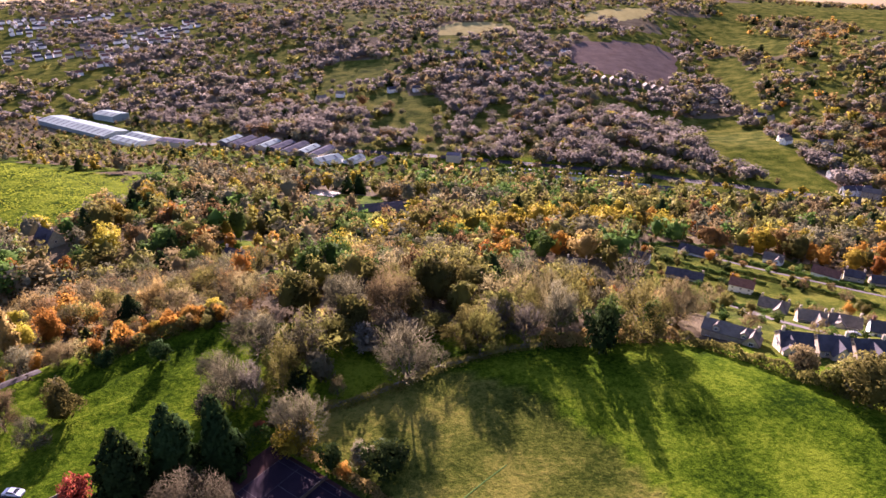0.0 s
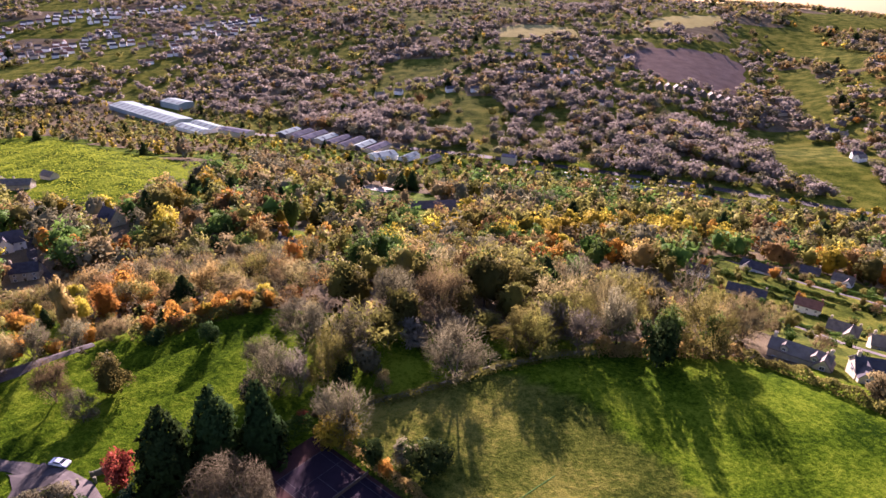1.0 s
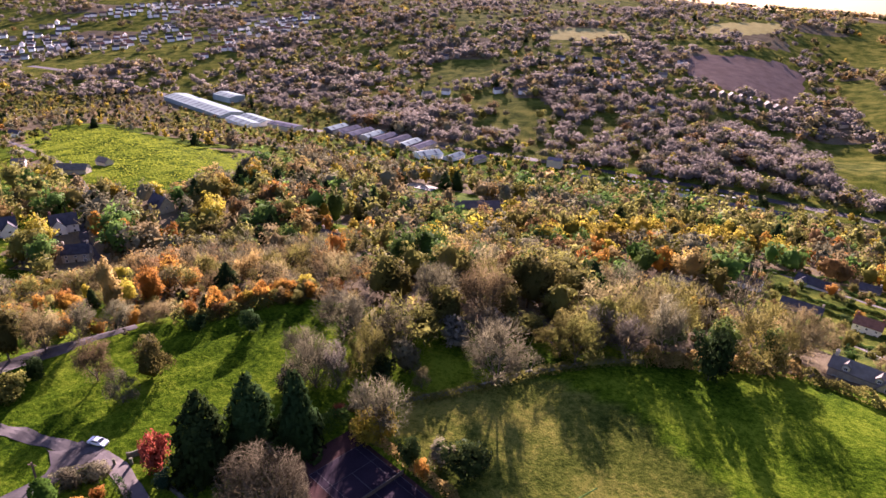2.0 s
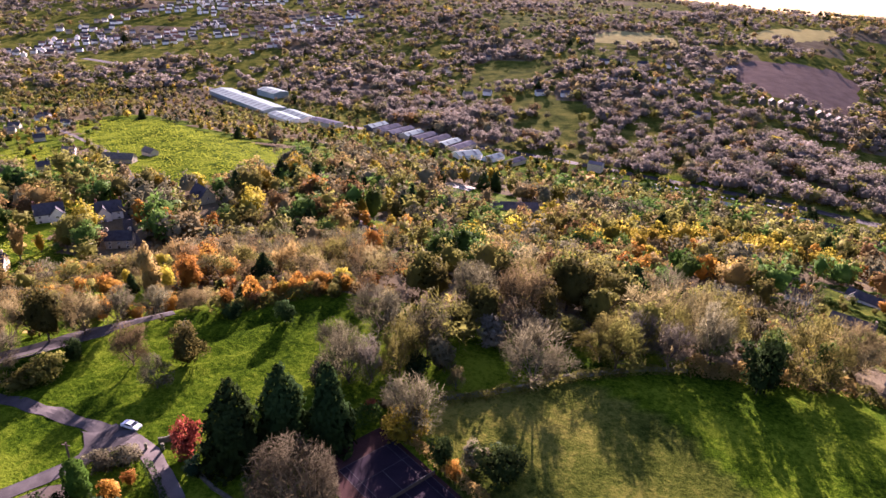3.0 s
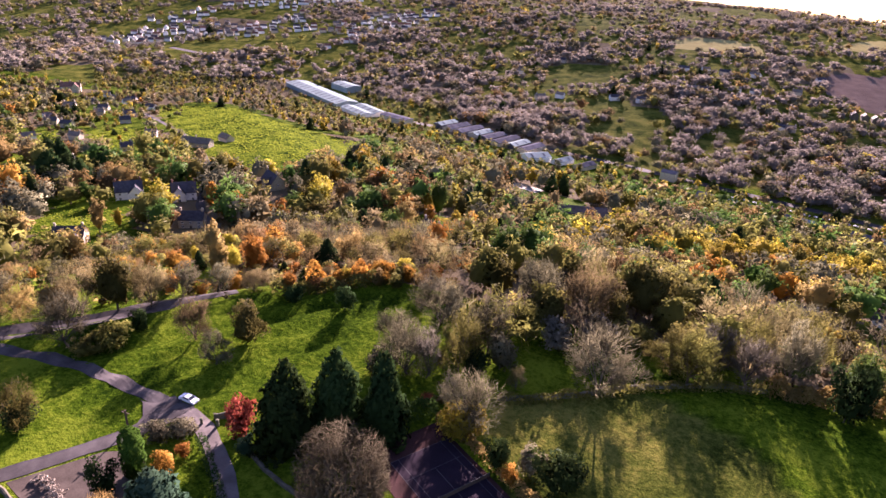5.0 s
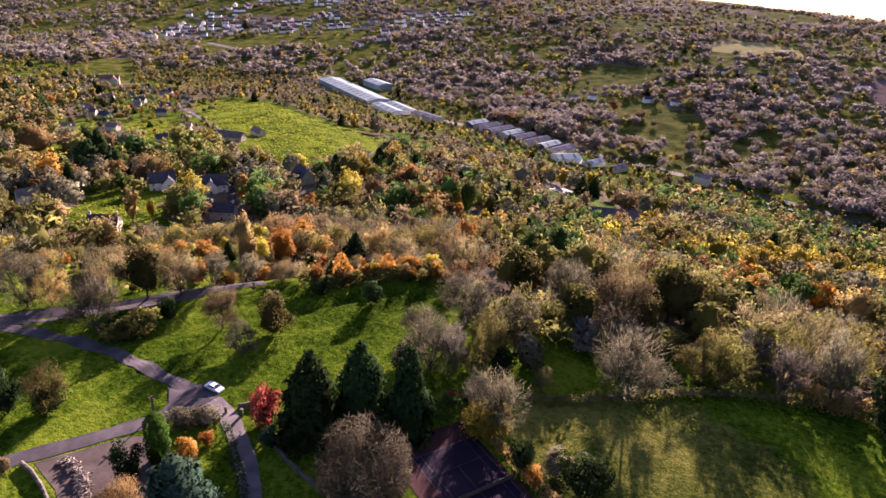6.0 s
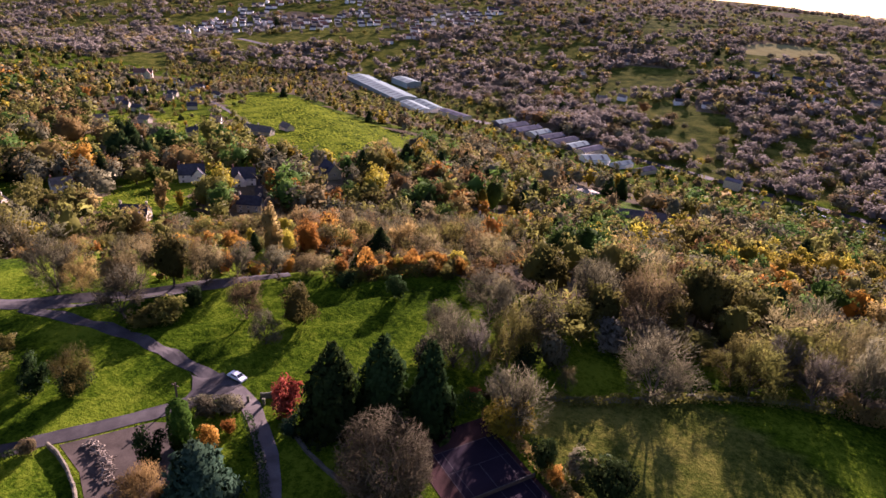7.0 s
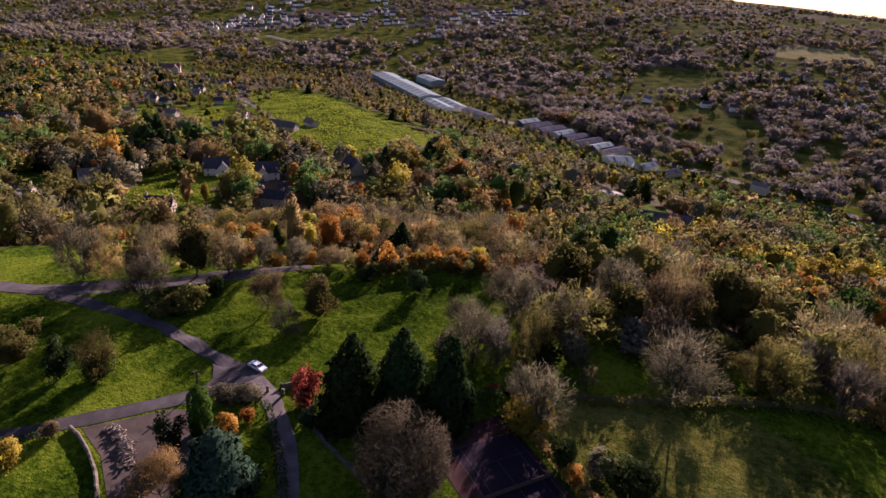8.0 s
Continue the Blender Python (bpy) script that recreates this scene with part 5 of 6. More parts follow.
DWELLINGS = [(o.matrix_basis.translation.x / K, o.matrix_basis.translation.y / K) for o in scene.objects if o.parent is None and o.name.startswith("house") and o.matrix_basis.translation.y < 600]
counts, spill = {}, []
cells = []
y = 98.0
while y < 548:
    step = 6.6 if y < 190 else 8.8 if y < 290 else 10.6
    x = -470.0
    while x < 330:
        cells.append((x + RNG.uniform(-0.42, 0.42) * step, y + RNG.uniform(-0.42, 0.42) * step))
        x += step
    y += step
for y0 in np.arange(40, 98, 7.0):
    for x0 in np.arange(-260, -84, 7.5):
        cells.append((x0 + RNG.uniform(-3, 3), y0 + RNG.uniform(-3, 3)))
for k in range(7600):
    x, y = RNG.uniform(-1400, -440), RNG.uniform(60, 1000)
    if across(x, y) < 570:
        cells.append((x, y))
for k in range(420):
    x, y = RNG.uniform(-150, -36), RNG.uniform(98, 192)
    cells.append((x, y))
y = 550.0
while y < 760:
    for x in np.arange(-640, 0, 10.5):
        u, v = x + RNG.uniform(-4, 4), y + RNG.uniform(-4, 4)
        if across(u, v) < 535:
            cells.append((u, v))
    y += 10.5
cells.sort(key=lambda c: math.hypot(*c))
for x, y in cells:
    if not seen_from_walk(x, y) or not free(x, y):
        continue
    drift = [max(0.12, 1 + 1.5 * math.sin(x * 0.041 + 1.7 * i) * math.sin(y * 0.047 - 2.3 * i)) for i in range(len(PALETTE))]
    kind, tint = pick([(a, b, c * d) for (a, b, c), d in zip(PALETTE, drift)])
    h = RNG.uniform(10.0, 16.5) if kind != "shrub" else RNG.uniform(3, 5)
    if -150 < x < -36 and y < 190:
        kind, tint = pick([(a, b, c * d) for (a, b, c), d in zip(SCRUB_PALETTE, drift)])
        h = RNG.uniform(2.4, 4.0) if kind == "shrub" else RNG.uniform(3.2, 5.2) if y < 128 else RNG.uniform(5.0, 9.5)
    elif 42 < x < 80 and y < 215:
        kind, tint = pick([(a, b, c * d) for (a, b, c), d in zip(SCRUB_PALETTE, drift)])
        h = RNG.uniform(3.5, 6.5)
    elif -130 < x < 45 and y < 215:
        if y < 160 and RNG.random() < 0.2:
            continue
        kind, tint = pick([(a, b, c * d) for (a, b, c), d in zip(EDGE_PALETTE, drift)])
        h = RNG.uniform(8.0, 12.5)
    if x < -200 and y < 480:
        kind, tint = pick([(a, b, c * d) for (a, b, c), d in zip(SLOPE_PALETTE, drift)])
        h = RNG.uniform(8, 14) if x < -320 else RNG.uniform(9, 15)
    if inside(HILL_VILLAGE, x, y):
        if RNG.random() < 0.3:
            continue
        h = RNG.uniform(4.5, 8.0)
    elif y < 480 and overlooked(x, y):
        h = RNG.uniform(4.0, 6.5)
    if inside(GOLD, x, y):
        kind, tint = pick([("tall", "yellow", 12), ("round", "yellow", 7), ("tall", "orange", 1.5), ("tall", "olive", 2.5)])
        h = RNG.uniform(12, 16)
    elif inside(CLUMP, x, y):
        kind, tint = pick([("round", "olive", 10), ("round", "green", 5), ("bare", "mauve", 4), ("round", "rust", 2), ("tall", "olive", 4), ("sparse", "tan", 3)])
        h = RNG.uniform(13, 17.5)
    elif y > 380:
        kind, tint = pick([("round", "olive", 10), ("bare", "mauve", 8), ("tall", "yellow", 3), ("conifer", "dark", 2), ("sparse", "tan", 5)])
    if y > 430 and not inside(CLUMP, x, y):
        h = RNG.uniform(5.5, 9.0) if y < 548 else RNG.uniform(4.5, 7.0)
    key = tree_name(kind, tint)
    counts[key] = counts.get(key, 0) + 1
    if counts[key] <= (185 if kind == "bare" else 108) and math.hypot(x, y) < 420:
        plant(x, y, h, kind, tint, 1, RNG.uniform(0.85, 1.15) if x > -200 else RNG.uniform(1.0, 1.4))
    else:
        spill.append((x, y, h, RNG.uniform(1.0, 1.35), kind, tint))

# ---- small garden trees of the hillside village ----
for k in range(420):
    x, y = RNG.uniform(-545, -270), RNG.uniform(280, 560)
    if not inside(HILL_VILLAGE, x, y) or any((x - a) ** 2 + (y - b) ** 2 < 45 for a, b in DWELLINGS) or any((x - a) ** 2 + (y - b) ** 2 < (w + 2) ** 2 for a, b, w in ROAD_PTS):
        continue
    kind, tint = pick(SLOPE_PALETTE)
    spill.append((x, y, RNG.uniform(3.0, 6.0), RNG.uniform(1.0, 1.5), kind, tint))

# ---- garden shrubs and small trees between the village houses ----
HOMES = [(o.matrix_basis.translation.x / K, o.matrix_basis.translation.y / K) for o in scene.objects if o.parent is None and o.name.startswith("house")]
made = 0
for k in range(1500):
    x, y = RNG.uniform(60, 200), RNG.uniform(98, 292)
    if made >= 165 or not inside(GARDENS, x, y) or any((x - a) ** 2 + (y - b) ** 2 < 60 for a, b in HOMES) or any((x - a) ** 2 + (y - b) ** 2 < (w + 1.5) ** 2 for a, b, w in ROAD_PTS):
        continue
    kind, tint = pick([("shrub", "green", 5), ("shrub", "olive", 5), ("shrub", "rust", 3), ("shrub", "dark", 2), ("sparse", "tan", 3), ("round", "olive", 2), ("tall", "yellow", 1), ("round", "orange", 1)])
    plant(x, y, RNG.uniform(2.2, 4.4) if kind == "shrub" else RNG.uniform(4.0, 6.0), kind, tint, 1, RNG.uniform(0.8, 1.2), group="garden shrubs and trees of the village")
    made += 1
for line in ([(92, 262), (112, 240), (128, 225)], [(120, 246), (140, 226), (160, 205)], [(128, 268), (146, 248), (168, 226)], [(84, 205), (98, 196), (106, 180)], [(96, 285), (118, 292), (140, 290)], [(100, 240), (110, 228), (122, 200)], [(125, 190), (140, 175), (150, 160)]):
    hedge(line, 1.2, 1.4, "green", "clipped green garden hedge between village plots", 0.3, 0.4)

# ---- undergrowth in the wood, and woods and hedgerows of the far hillside ----
under = []
for k in range(4600):
    x, y = RNG.uniform(-330, 230), RNG.uniform(84, 400)
    if not seen_from_walk(x, y) or RNG.random() > 170 / math.hypot(x, y) or not free(x, y, 1.0):
        continue
    under.append((x, y, RNG.uniform(2.0, 4.2), RNG.uniform(0.9, 1.3), "shrub", ("olive", "rust", "mauve", "tan")[int(RNG.integers(0, 4))]))
# mostly the paled tint, so the far woods carry painted haze
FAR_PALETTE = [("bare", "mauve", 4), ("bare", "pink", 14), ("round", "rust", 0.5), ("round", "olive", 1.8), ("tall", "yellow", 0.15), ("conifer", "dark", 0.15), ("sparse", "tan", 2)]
WEST_PALETTE = [("bare", "mauve", 5), ("bare", "pink", 4), ("round", "rust", 3), ("round", "olive", 4), ("round", "orange", 0.9), ("tall", "yellow", 0.8), ("conifer", "dark", 0.8), ("sparse", "tan", 5)]
far = []
for k in range(60000):
    a, r = radians(RNG.uniform(-66, 40)), 540 + 1350 * RNG.random() ** 1.25
    x, y = r * math.sin(a), r * math.cos(a)
    depth = across(x, y)
    if depth < 532 or inside(TOWN, x, y) and not inside(TOWN_WOOD, x, y) and RNG.random() < 0.8:
        continue
    if depth > 1120 and open_land(x, y) > 0.6 and RNG.random() < 0.93 or not free(x, y, 1.0):
        continue
    grove = math.sin(x * 0.021 + 1.3) * math.sin(y * 0.017 + 0.6) + 0.4 * math.sin(x * 0.06 - y * 0.045)
    if grove < -0.35 and RNG.random() < 0.55:
        continue
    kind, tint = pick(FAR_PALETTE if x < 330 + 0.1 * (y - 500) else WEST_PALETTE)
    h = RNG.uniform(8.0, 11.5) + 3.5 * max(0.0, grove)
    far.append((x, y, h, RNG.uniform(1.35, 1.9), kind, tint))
    if len(far) >= 8200:
        break
wood_stuff("undergrowth", under, "brambles and scrub under the wood")
wood_stuff("woodland", [r for r in spill if math.hypot(r[0], r[1]) < 470], "trees of the wood down to the valley floor", 3)
wood_stuff("woodland", [r for r in spill if math.hypot(r[0], r[1]) >= 470], "trees of the wooded shoulder")
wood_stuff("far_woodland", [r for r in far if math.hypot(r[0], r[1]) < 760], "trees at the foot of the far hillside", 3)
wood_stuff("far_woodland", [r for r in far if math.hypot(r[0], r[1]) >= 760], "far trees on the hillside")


def grass_sward(name, polys, per, tall, wide, label):
    """Standing grass that the low sun shines through."""
    at = []
    for poly in polys:
        (x0, x1), (y0, y1) = ((min(p[i] for p in poly), max(p[i] for p in poly)) for i in (0, 1))
        for k in range(int((x1 - x0) * (y1 - y0) * per)):
            x, y = RNG.uniform(x0, x1), RNG.uniform(y0, y1)
            if inside(poly, x, y):
                at.append((x, y, height(x, y) - 0.02))
    at = np.array(at)
    n = len(at)
    a, lean = RNG.normal(0, 0.6, n), RNG.normal(0, 0.25, (n, 2))
    side = np.stack([np.cos(a), np.sin(a), np.zeros(n)], axis=1) * wide * RNG.uniform(0.5, 1.3, (n, 1))
    top = np.concatenate([lean, np.ones((n, 1))], axis=1) * tall * RNG.uniform(0.5, 1.3, (n, 1))
    tris = np.stack([at - side / 2, at + side / 2, at + top + side * RNG.uniform(-0.4, 0.4, (n, 1))], axis=1)
    return tagged(new(name, tri_mesh(name, K * tris, LEAF["blade"])), label, "grass", kind="stuff")


grass_sward("pasture_grass", GRASS[4:9] + GRASS[19:25], 0.45, 0.4, 1.4, "sunlit yellow-green pasture grass on the valley slope")


# ---- hedges, walls and things beside the court, drive and lane ----
FIELD_EDGE = [(-20.5, 88.8), (-14.3, 91.8), (-8.6, 95.2), (-1.5, 100.4), (5, 103.8), (13, 108), (20, 110.2)]
dry_wall(FIELD_EDGE, 0.8, 0.5, "mossy dry stone wall along the meadow", MOSSY)
hedge([(x + 0.25, y - 0.45) for x, y in FIELD_EDGE], 1.7, 1.25, "olive", "low ragged bramble hedge along the meadow wall", 0.55, 0.26)
hedge([(20, 110.2), (32, 113), (44, 116), (50, 116.4)], 3.0, 2.4, "rust", "overgrown brown hedge below the trees", 0.6, 0.36)
hedge([(50, 116), (55.7, 112.4), (61.4, 107), (66, 101), (70.5, 95.7), (76.4, 89.4), (92, 75)], 2.2, 1.9, "olive", "ragged field hedge below the village", 0.5, 0.32)
hedge([(-69, 101.8), (-65, 105.6), (-59.2, 109.2), (-53.4, 115), (-47, 121.6)], 3.0, 2.0, "olive", "yellowing thicket along the top of the common", 0.5, 0.34)
hedge([(-65.5, 108.5), (-58.6, 112.4), (-51, 119.5)], 2.8, 2.8, "orange", "orange-leaved thicket along the top of the common", 0.8, 0.32)
hedge([(-36.5, 71.5), (-33, 76.5), (-28.4, 82.4)], 2.2, 2.6, "green", "green hedge at the end of the tennis court", 0.2, 0.28)
hedge([(-27.2, 80.9), (-20.3, 77), (-13, 72), (-7, 67.5)], 1.4, 1.4, "rust", "autumn hedge along the tennis court", 0.6, 0.28)
hedge([(-55.6, 63.8), (-53, 61.8), (-50.4, 59.5), (-47.4, 57), (-44.1, 53.5), (-40, 48)], 1.2, 1.1, "dark", "low dark clipped hedge beside the drive", 0.3, 0.2)
hedge([(-63.5, 61.5), (-61, 64), (-59.4, 65.2)], 2.2, 1.2, "mauve", "twiggy grey hedge at the road corner", 0.3, 0.24)
hedge([(-98, 20), (-84, 34), (-77.5, 41.6), (-73.2, 46.6)], 1.0, 0.8, "dark", "low dark hedge along the lane verge", 0.4, 0.22)
dry_wall([(-73, 47.6), (-70.5, 47.1), (-67, 45.8), (-64, 44.3), (-61.2, 42.4), (-57, 39)], 0.75, 0.42, "curved pale stone garden wall", PALE_WALL)
dry_wall([(-50.2, 65.4), (-47.5, 64), (-44.9, 62.6), (-41, 61.1), (-36.5, 59.8), (-32, 59.4)], 0.5, 0.5, "low pale stone wall across the garden lawn", PALE_WALL)
dry_wall([(-56.8, 68.2), (-54.0, 70.0)], 1.0, 0.4, "short stone wall beside the gateway", MOSSY)
for x, y in ((-57.6, 66.6), (-55.2, 67.0)):
    o = new("gate_pillar", poly_mesh("gate_pillar", [box_tris(0, 0, -0.2, 0.36, 0.36, 1.1), box_tris(0, 0, 0.9, 0.46, 0.46, 0.1), box_tris(0, 0, 1.0, 0.28, 0.28, 0.12)], MOSSY))
    o.matrix_basis = pose(K * x, K * y, K * height(x, y), 0, 0, 35) @ Matrix.Scale(K, 4)
    tagged(o, "squat stone pillar at the drive entrance", "gate pillar", "pillars of the drive entrance")


def tennis_court():
    u, v, fr = Vector((0.817, -0.578, 0)), Vector((-0.578, -0.817, 0)), Vector((-27.4, 80.2, 0))
    root = tagged(new("tennis_court"), "dark hard tennis court with worn white lines, colours lowered for shade", "tennis court")
    root.matrix_basis = pose(0, 0, 0)
    # paint and line colours are lowered to hold the shade of the trees
    dark = plain_material("court_paint_shaded", (0.011, 0.008, 0.013), (0.026, 0.018, 0.027), 0.25, 0.95, 0.15, fine=25, spec=0.05)
    edge = plain_material("court_surround", (0.03, 0.015, 0.014), (0.065, 0.032, 0.03), 0.3, 0.95, 0.2, fine=25, spec=0.05)
    chalk = plain_material("court_line_shaded", (0.04, 0.038, 0.04), (0.10, 0.095, 0.095), 2.0, 0.9, 0.1)

    def slab(name, a0, a1, b0, b1, z0, z1, mat, label=""):
        c = []
        for z in (z0, z1):
            for a, b in ((a0, b0), (a1, b0), (a1, b1), (a0, b1)):
                p = fr + u * a + v * b
                c.append((K * p.x, K * p.y, K * (8 + z)))
        part(name, poly_mesh(name, [(c, [(3, 2, 1, 0), (4, 5, 6, 7), (0, 1, 5, 4), (1, 2, 6, 5), (2, 3, 7, 6), (3, 0, 4, 7)])], mat), root, None, label)
    slab("surround", 0, 24, 0, 12.5, -0.4, 0.06, edge, "reddish brown surround")
    a0, a1, b0, b1 = 3.6, 21.2, 0.7, 9.9
    slab("playing_surface", a0, a1, b0, b1, 0.0, 0.066, dark)
    mid, w = (a0 + a1) / 2, 0.035
    for s in (b0, b0 + 1.15, b1 - 1.15, b1):
        slab("line", a0, a1, s - w, s + w, 0.066, 0.072, chalk)
    for s in (a0, mid - 5.0, mid + 5.0, a1):
        slab("line", s - w, s + w, b0 + 0.04, b1 - 0.04, 0.067, 0.074, chalk)
    slab("line", mid - 5.0, mid + 5.0, (b0 + b1) / 2 - w, (b0 + b1) / 2 + w, 0.067, 0.075, chalk)
    slab("net", mid - 0.02, mid + 0.02, b0 - 0.5, b1 + 0.5, 0.08, 0.72, DARK_WOOD)
    slab("net_band", mid - 0.03, mid + 0.03, b0 - 0.5, b1 + 0.5, 0.72, 0.78, chalk, "pale tape along the net")
    for b in (b0 - 0.55, b1 + 0.55):
        slab("post", mid - 0.05, mid + 0.05, b - 0.05, b + 0.05, 0, 0.85, DARK_WOOD)


tennis_court()


def car(x, y, turn, paint, label):
    root = new("car")
    root.matrix_basis = pose(K * x, K * y, K * (height(x, y) + 0.08), 0, 0, turn) @ Matrix.Scale(0.85, 4)
    prof = [(-2.1, 0.35), (-2.15, 0.75), (-1.95, 0.95), (-1.35, 1.02), (-0.75, 1.42), (0.45, 1.44), (1.15, 1.02), (1.95, 0.86), (2.12, 0.62), (2.08, 0.35)]
    bm = bmesh.new()
    rings = []
    for s, (wl, wh) in ((-1, (0.86, 0.66)), (1, (0.86, 0.66))):
        rings.append([bm.verts.new((px, s * (wh if pz > 1.1 else wl if pz > 0.5 else 0.8), pz)) for px, pz in prof])
    n = len(prof)
    for i in range(n):
        bm.faces.new((rings[0][i], rings[0][(i + 1) % n], rings[1][(i + 1) % n], rings[1][i]))
    bm.faces.new(rings[0][::-1])
    bm.faces.new(rings[1])
    bmesh.ops.bevel(bm, geom=bm.edges[:], offset=0.06, segments=2, affect="EDGES")
    bmesh.ops.recalc_face_normals(bm, faces=bm.faces[:])
    me = bpy.data.meshes.new("body")
    bm.to_mesh(me)
    bm.free()
    me.materials.append(paint)
    part("body", me, root)

    def panel(name, pts, mat):
        part(name, poly_mesh(name, [(pts, [tuple(range(len(pts)))])], mat), root)
    panel("windscreen", [(1.1, -0.7, 1.07), (0.52, -0.6, 1.43), (0.52, 0.6, 1.43), (1.1, 0.7, 1.07)], GLASS)
    panel("rear_window", [(-0.82, -0.6, 1.41), (-1.33, -0.68, 1.07), (-1.33, 0.68, 1.07), (-0.82, 0.6, 1.41)], GLASS)
    for s in (-1, 1):
        panel("side_window", [(-1.1, s * 0.83, 1.08), (0.9, s * 0.83, 1.08), (0.42, s * 0.7, 1.38), (-0.72, s * 0.7, 1.38)], GLASS)
        for px in (-1.3, 1.3):
            o = part("wheel", WHEEL, root, pose(px, s * 0.78, 0.3))
            part("rim", RIM, o)
        part("headlight", poly_mesh("headlight", [box_tris(2.06, s * 0.6, 0.6, 0.1, 0.36, 0.14)], FRAME_WHITE), root)
        part("tail_light", poly_mesh("tail_light", [box_tris(-2.1, s * 0.62, 0.66, 0.1, 0.3, 0.16)], RED_LENS), root)
    return tagged(root, label, "car", "parked cars")


def wheel_mesh(name, r, w, mat):
    bm = bmesh.new()
    bmesh.ops.create_cone(bm, cap_ends=True, segments=14, radius1=r, radius2=r, depth=w, matrix=pose(0, 0, 0, 90))
    me = bpy.data.meshes.new(name)
    bm.to_mesh(me)
    bm.free()
    me.materials.append(mat)
    return me


RUBBER = plain_material("tyre_rubber", (0.015, 0.015, 0.015), (0.03, 0.03, 0.03), 3.0, 0.8, 0.1)
RED_LENS = plain_material("red_lens", (0.25, 0.01, 0.01), (0.3, 0.015, 0.015), 3.0, 0.2, 0.0)
CAR_WHITE = plain_material("white_car_paint", (0.7, 0.71, 0.72), (0.8, 0.81, 0.82), 0.5, 0.25, 0.0, spec=0.6)
CAR_BLUE = plain_material("blue_car_paint", (0.03, 0.06, 0.16), (0.05, 0.09, 0.22), 0.5, 0.25, 0.0, spec=0.6)
CAR_GREY = plain_material("grey_car_paint", (0.12, 0.12, 0.13), (0.2, 0.2, 0.21), 0.5, 0.25, 0.0, spec=0.6)
WHEEL, RIM = wheel_mesh("wheel", 0.32, 0.2, RUBBER), wheel_mesh("rim", 0.19, 0.23, CAR_GREY)
car(-62.4, 69.9, -6, CAR_WHITE, "white saloon car parked on the grass verge")
for x, y, t, paint, label in [(88, 162, 20, CAR_WHITE, "white car parked in the village yard"), (91, 166, -70, CAR_BLUE, "blue car parked in the village yard"), (103, 152, 40, CAR_BLUE, "blue car beside stone houses"), (106, 141, -30, CAR_GREY, "grey car beside stone houses"),
                              (121, 138, 20, CAR_BLUE, "blue car parked on the village street"), (44, 232, 10, CAR_WHITE, "white car beside a wooded house"), (57, 229, -60, CAR_WHITE, "white car on a house drive"), (185, 229, 10, CAR_BLUE, "pale blue car beside a bungalow")]:
    car(x, y, t, paint, label)
for i in range(26):
    car(0.95 * (60 + i * 4.2), 0.95 * (551 - i * 1.35) + (i % 3) * 0.6, -18 + 90 * (i % 2), (CAR_WHITE, CAR_GREY, CAR_WHITE, CAR_BLUE)[i % 4], ("white", "grey", "white", "blue")[i % 4] + " car parked beside the valley road")


def log_pile():
    root = tagged(new("log_pile"), "long heap of split pale logs in the yard", "log pile")
    root.matrix_basis = pose(0, 0, 0)
    wood = plain_material("cut_logs", (0.06, 0.048, 0.038), (0.36, 0.3, 0.23), 2.5, 0.9, 0.4)
    bm = bmesh.new()
    bmesh.ops.create_cone(bm, cap_ends=True, segments=6, radius1=0.11, radius2=0.09, depth=0.5)
    me = bpy.data.meshes.new("log")
    bm.to_mesh(me)
    bm.free()
    me.materials.append(wood)
    a, b, c = Vector((-69.2, 50.2)), Vector((-65.2, 50.4)), Vector((-61.6, 46.8))
    for i in range(170):
        f, o = RNG.random(), RNG.normal(0, 0.42)
        lift = max(0.0, 1.0 - abs(o) * 0.8) * RNG.random() * (0.6 + 0.5 * math.sin(f * 3.1))
        p = a * (1 - f) ** 2 + b * 2 * f * (1 - f) + c * f * f + Vector((0.39, 0.92)) * o
        part("log", me, root, pose(K * p.x, K * p.y, K * (8.12 + lift), RNG.uniform(50, 130), RNG.uniform(0, 180), RNG.uniform(0, 180)))


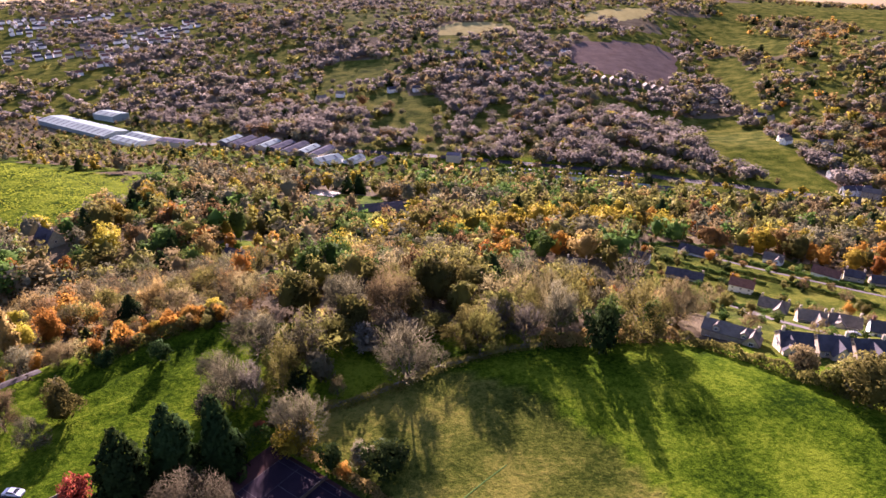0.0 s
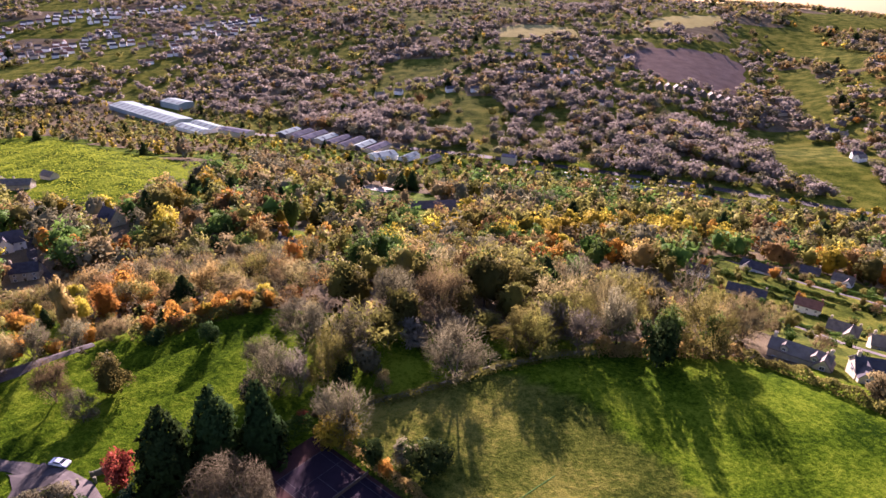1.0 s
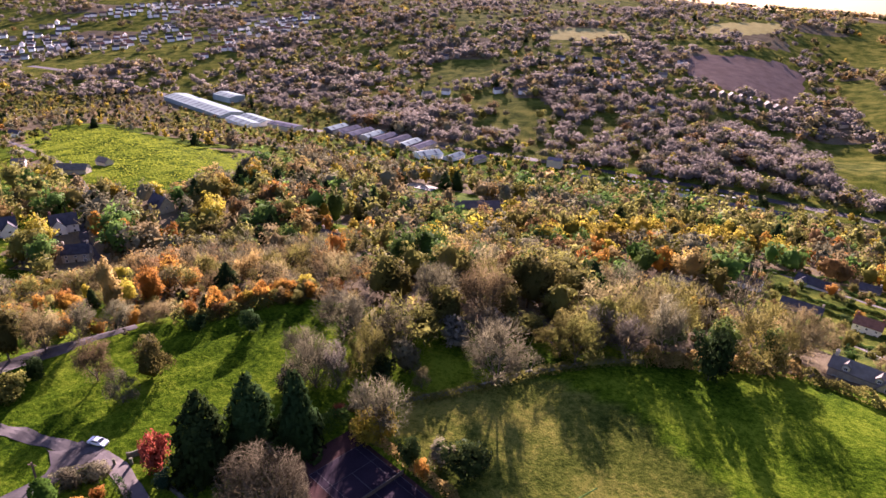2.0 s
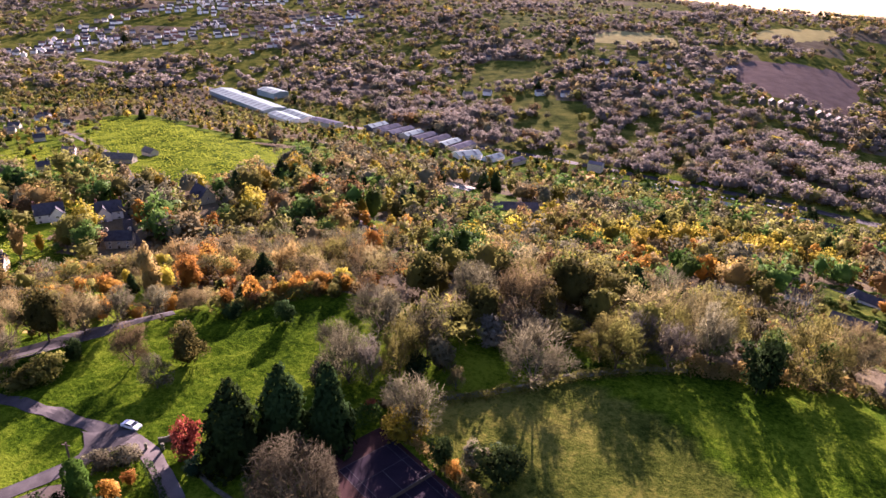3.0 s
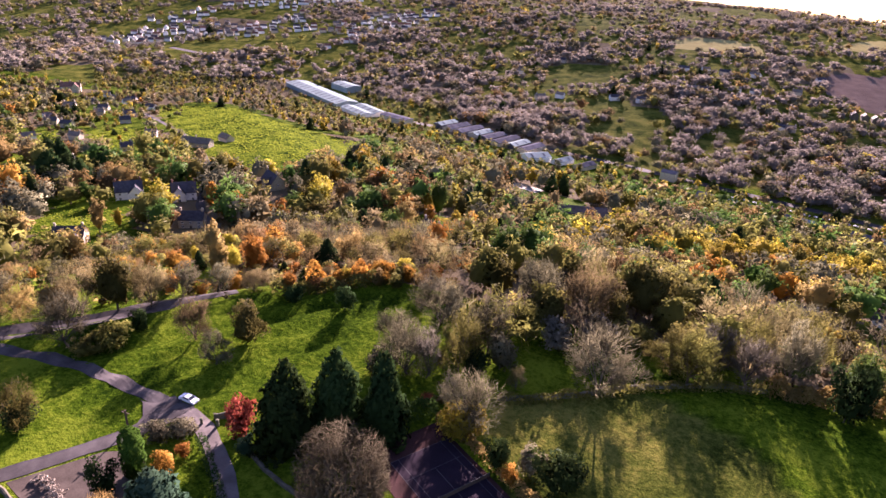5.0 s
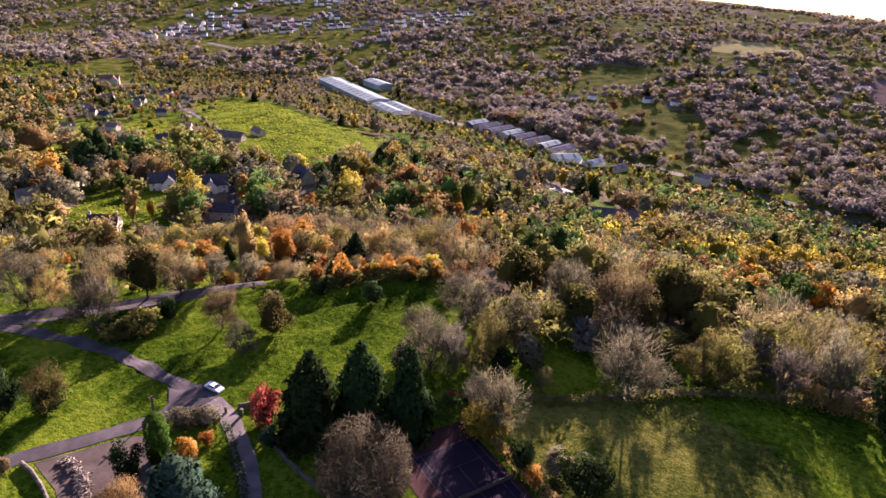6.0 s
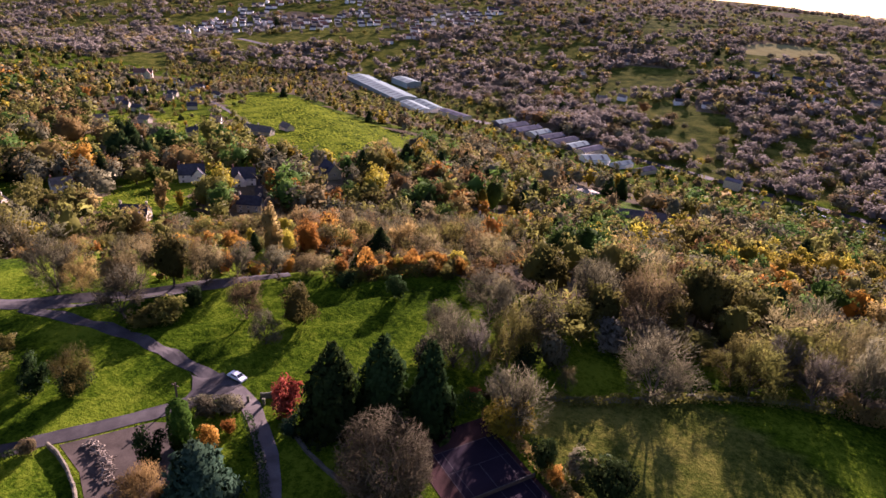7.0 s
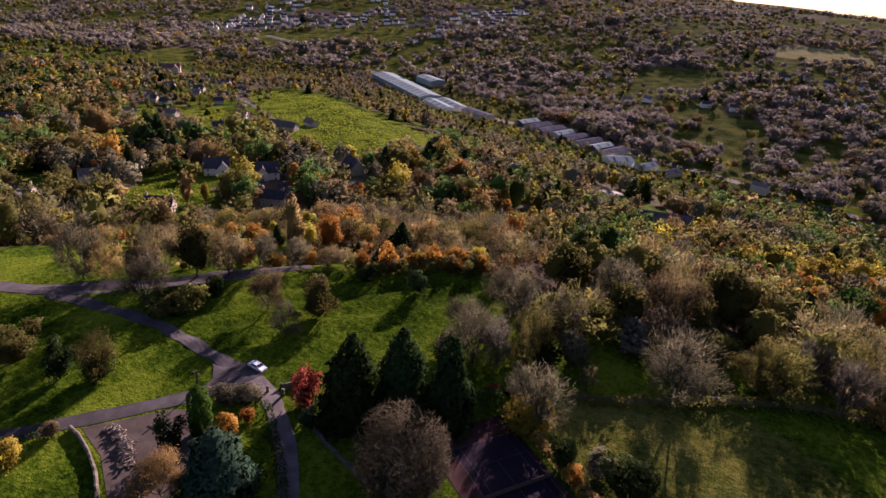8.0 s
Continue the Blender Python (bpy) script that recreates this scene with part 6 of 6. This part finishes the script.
log_pile()
ribbon("track", [(2.5, 68.6), (6.0, 72.2), (9.8, 75.8)], 0.16, plain_material("fresh_grass", (0.03, 0.075, 0.012), (0.06, 0.13, 0.025), 1.0, 0.95, 0.3), "thin strip of fresh green grass across the meadow", 0.03, 0.1, "track")
YARD = [(-72, 48.4), (-65.5, 57), (-61, 59.5), (-57, 55), (-54, 47), (-56, 41), (-60.5, 43), (-66, 46.5)]


def flat_patch(name, poly, mat, label, lift=0.05):
    cx, cy = sum(p[0] for p in poly) / len(poly), sum(p[1] for p in poly) / len(poly)
    n = len(poly)
    v = [(K * x, K * y, K * (height(x, y) + lift)) for x, y in poly] + [(K * x, K * y, K * (height(x, y) - 0.3)) for x, y in poly] + [(K * cx, K * cy, K * (height(cx, cy) + lift))]
    f = [(i, (i + 1) % n, 2 * n) for i in range(n)] + [(i + n, (i + 1) % n + n, (i + 1) % n, i) for i in range(n)]
    return tagged(new(name, poly_mesh(name, [(v, f)], mat)), label, "pavement", kind="structure")


flat_patch("riding_yard", [(-90, 394), (-86, 414), (-68, 408), (-70, 386)], plain_material("pale_sand", (0.3, 0.27, 0.22), (0.42, 0.38, 0.31), 0.1, 0.95, 0.2, spec=0.1), "pale sanded riding yard among trees", 0.3)
flat_patch("yard", YARD, YARD_DIRT, "bare gravel yard beside the lane", 0.035)
flat_patch("road_junction", [(-65, 60.6), (-66, 64.6), (-68, 66.8), (-70.5, 68), (-70, 70), (-65, 70), (-63, 69.4), (-61, 69), (-57.6, 67.4), (-58, 65.4), (-61, 65.8), (-63, 63)], TARMAC, "worn tarmac junction of the lanes", 0.075)


def pole(x, y, tall, label):
    root = tagged(new("telegraph_pole"), label, "pole")
    root.matrix_basis = pose(K * x, K * y, K * height(x, y)) @ Matrix.Scale(K, 4)
    part("post", poly_mesh("post", [box_tris(0, 0, -0.5, 0.2, 0.2, tall + 0.5)], DARK_WOOD), root)
    part("crossarm", poly_mesh("crossarm", [box_tris(0, 0, tall - 0.5, 1.3, 0.1, 0.1)], DARK_WOOD), root)


pole(-65.7, 61.6, 3.4, "dark wooden telegraph pole beside the lane")
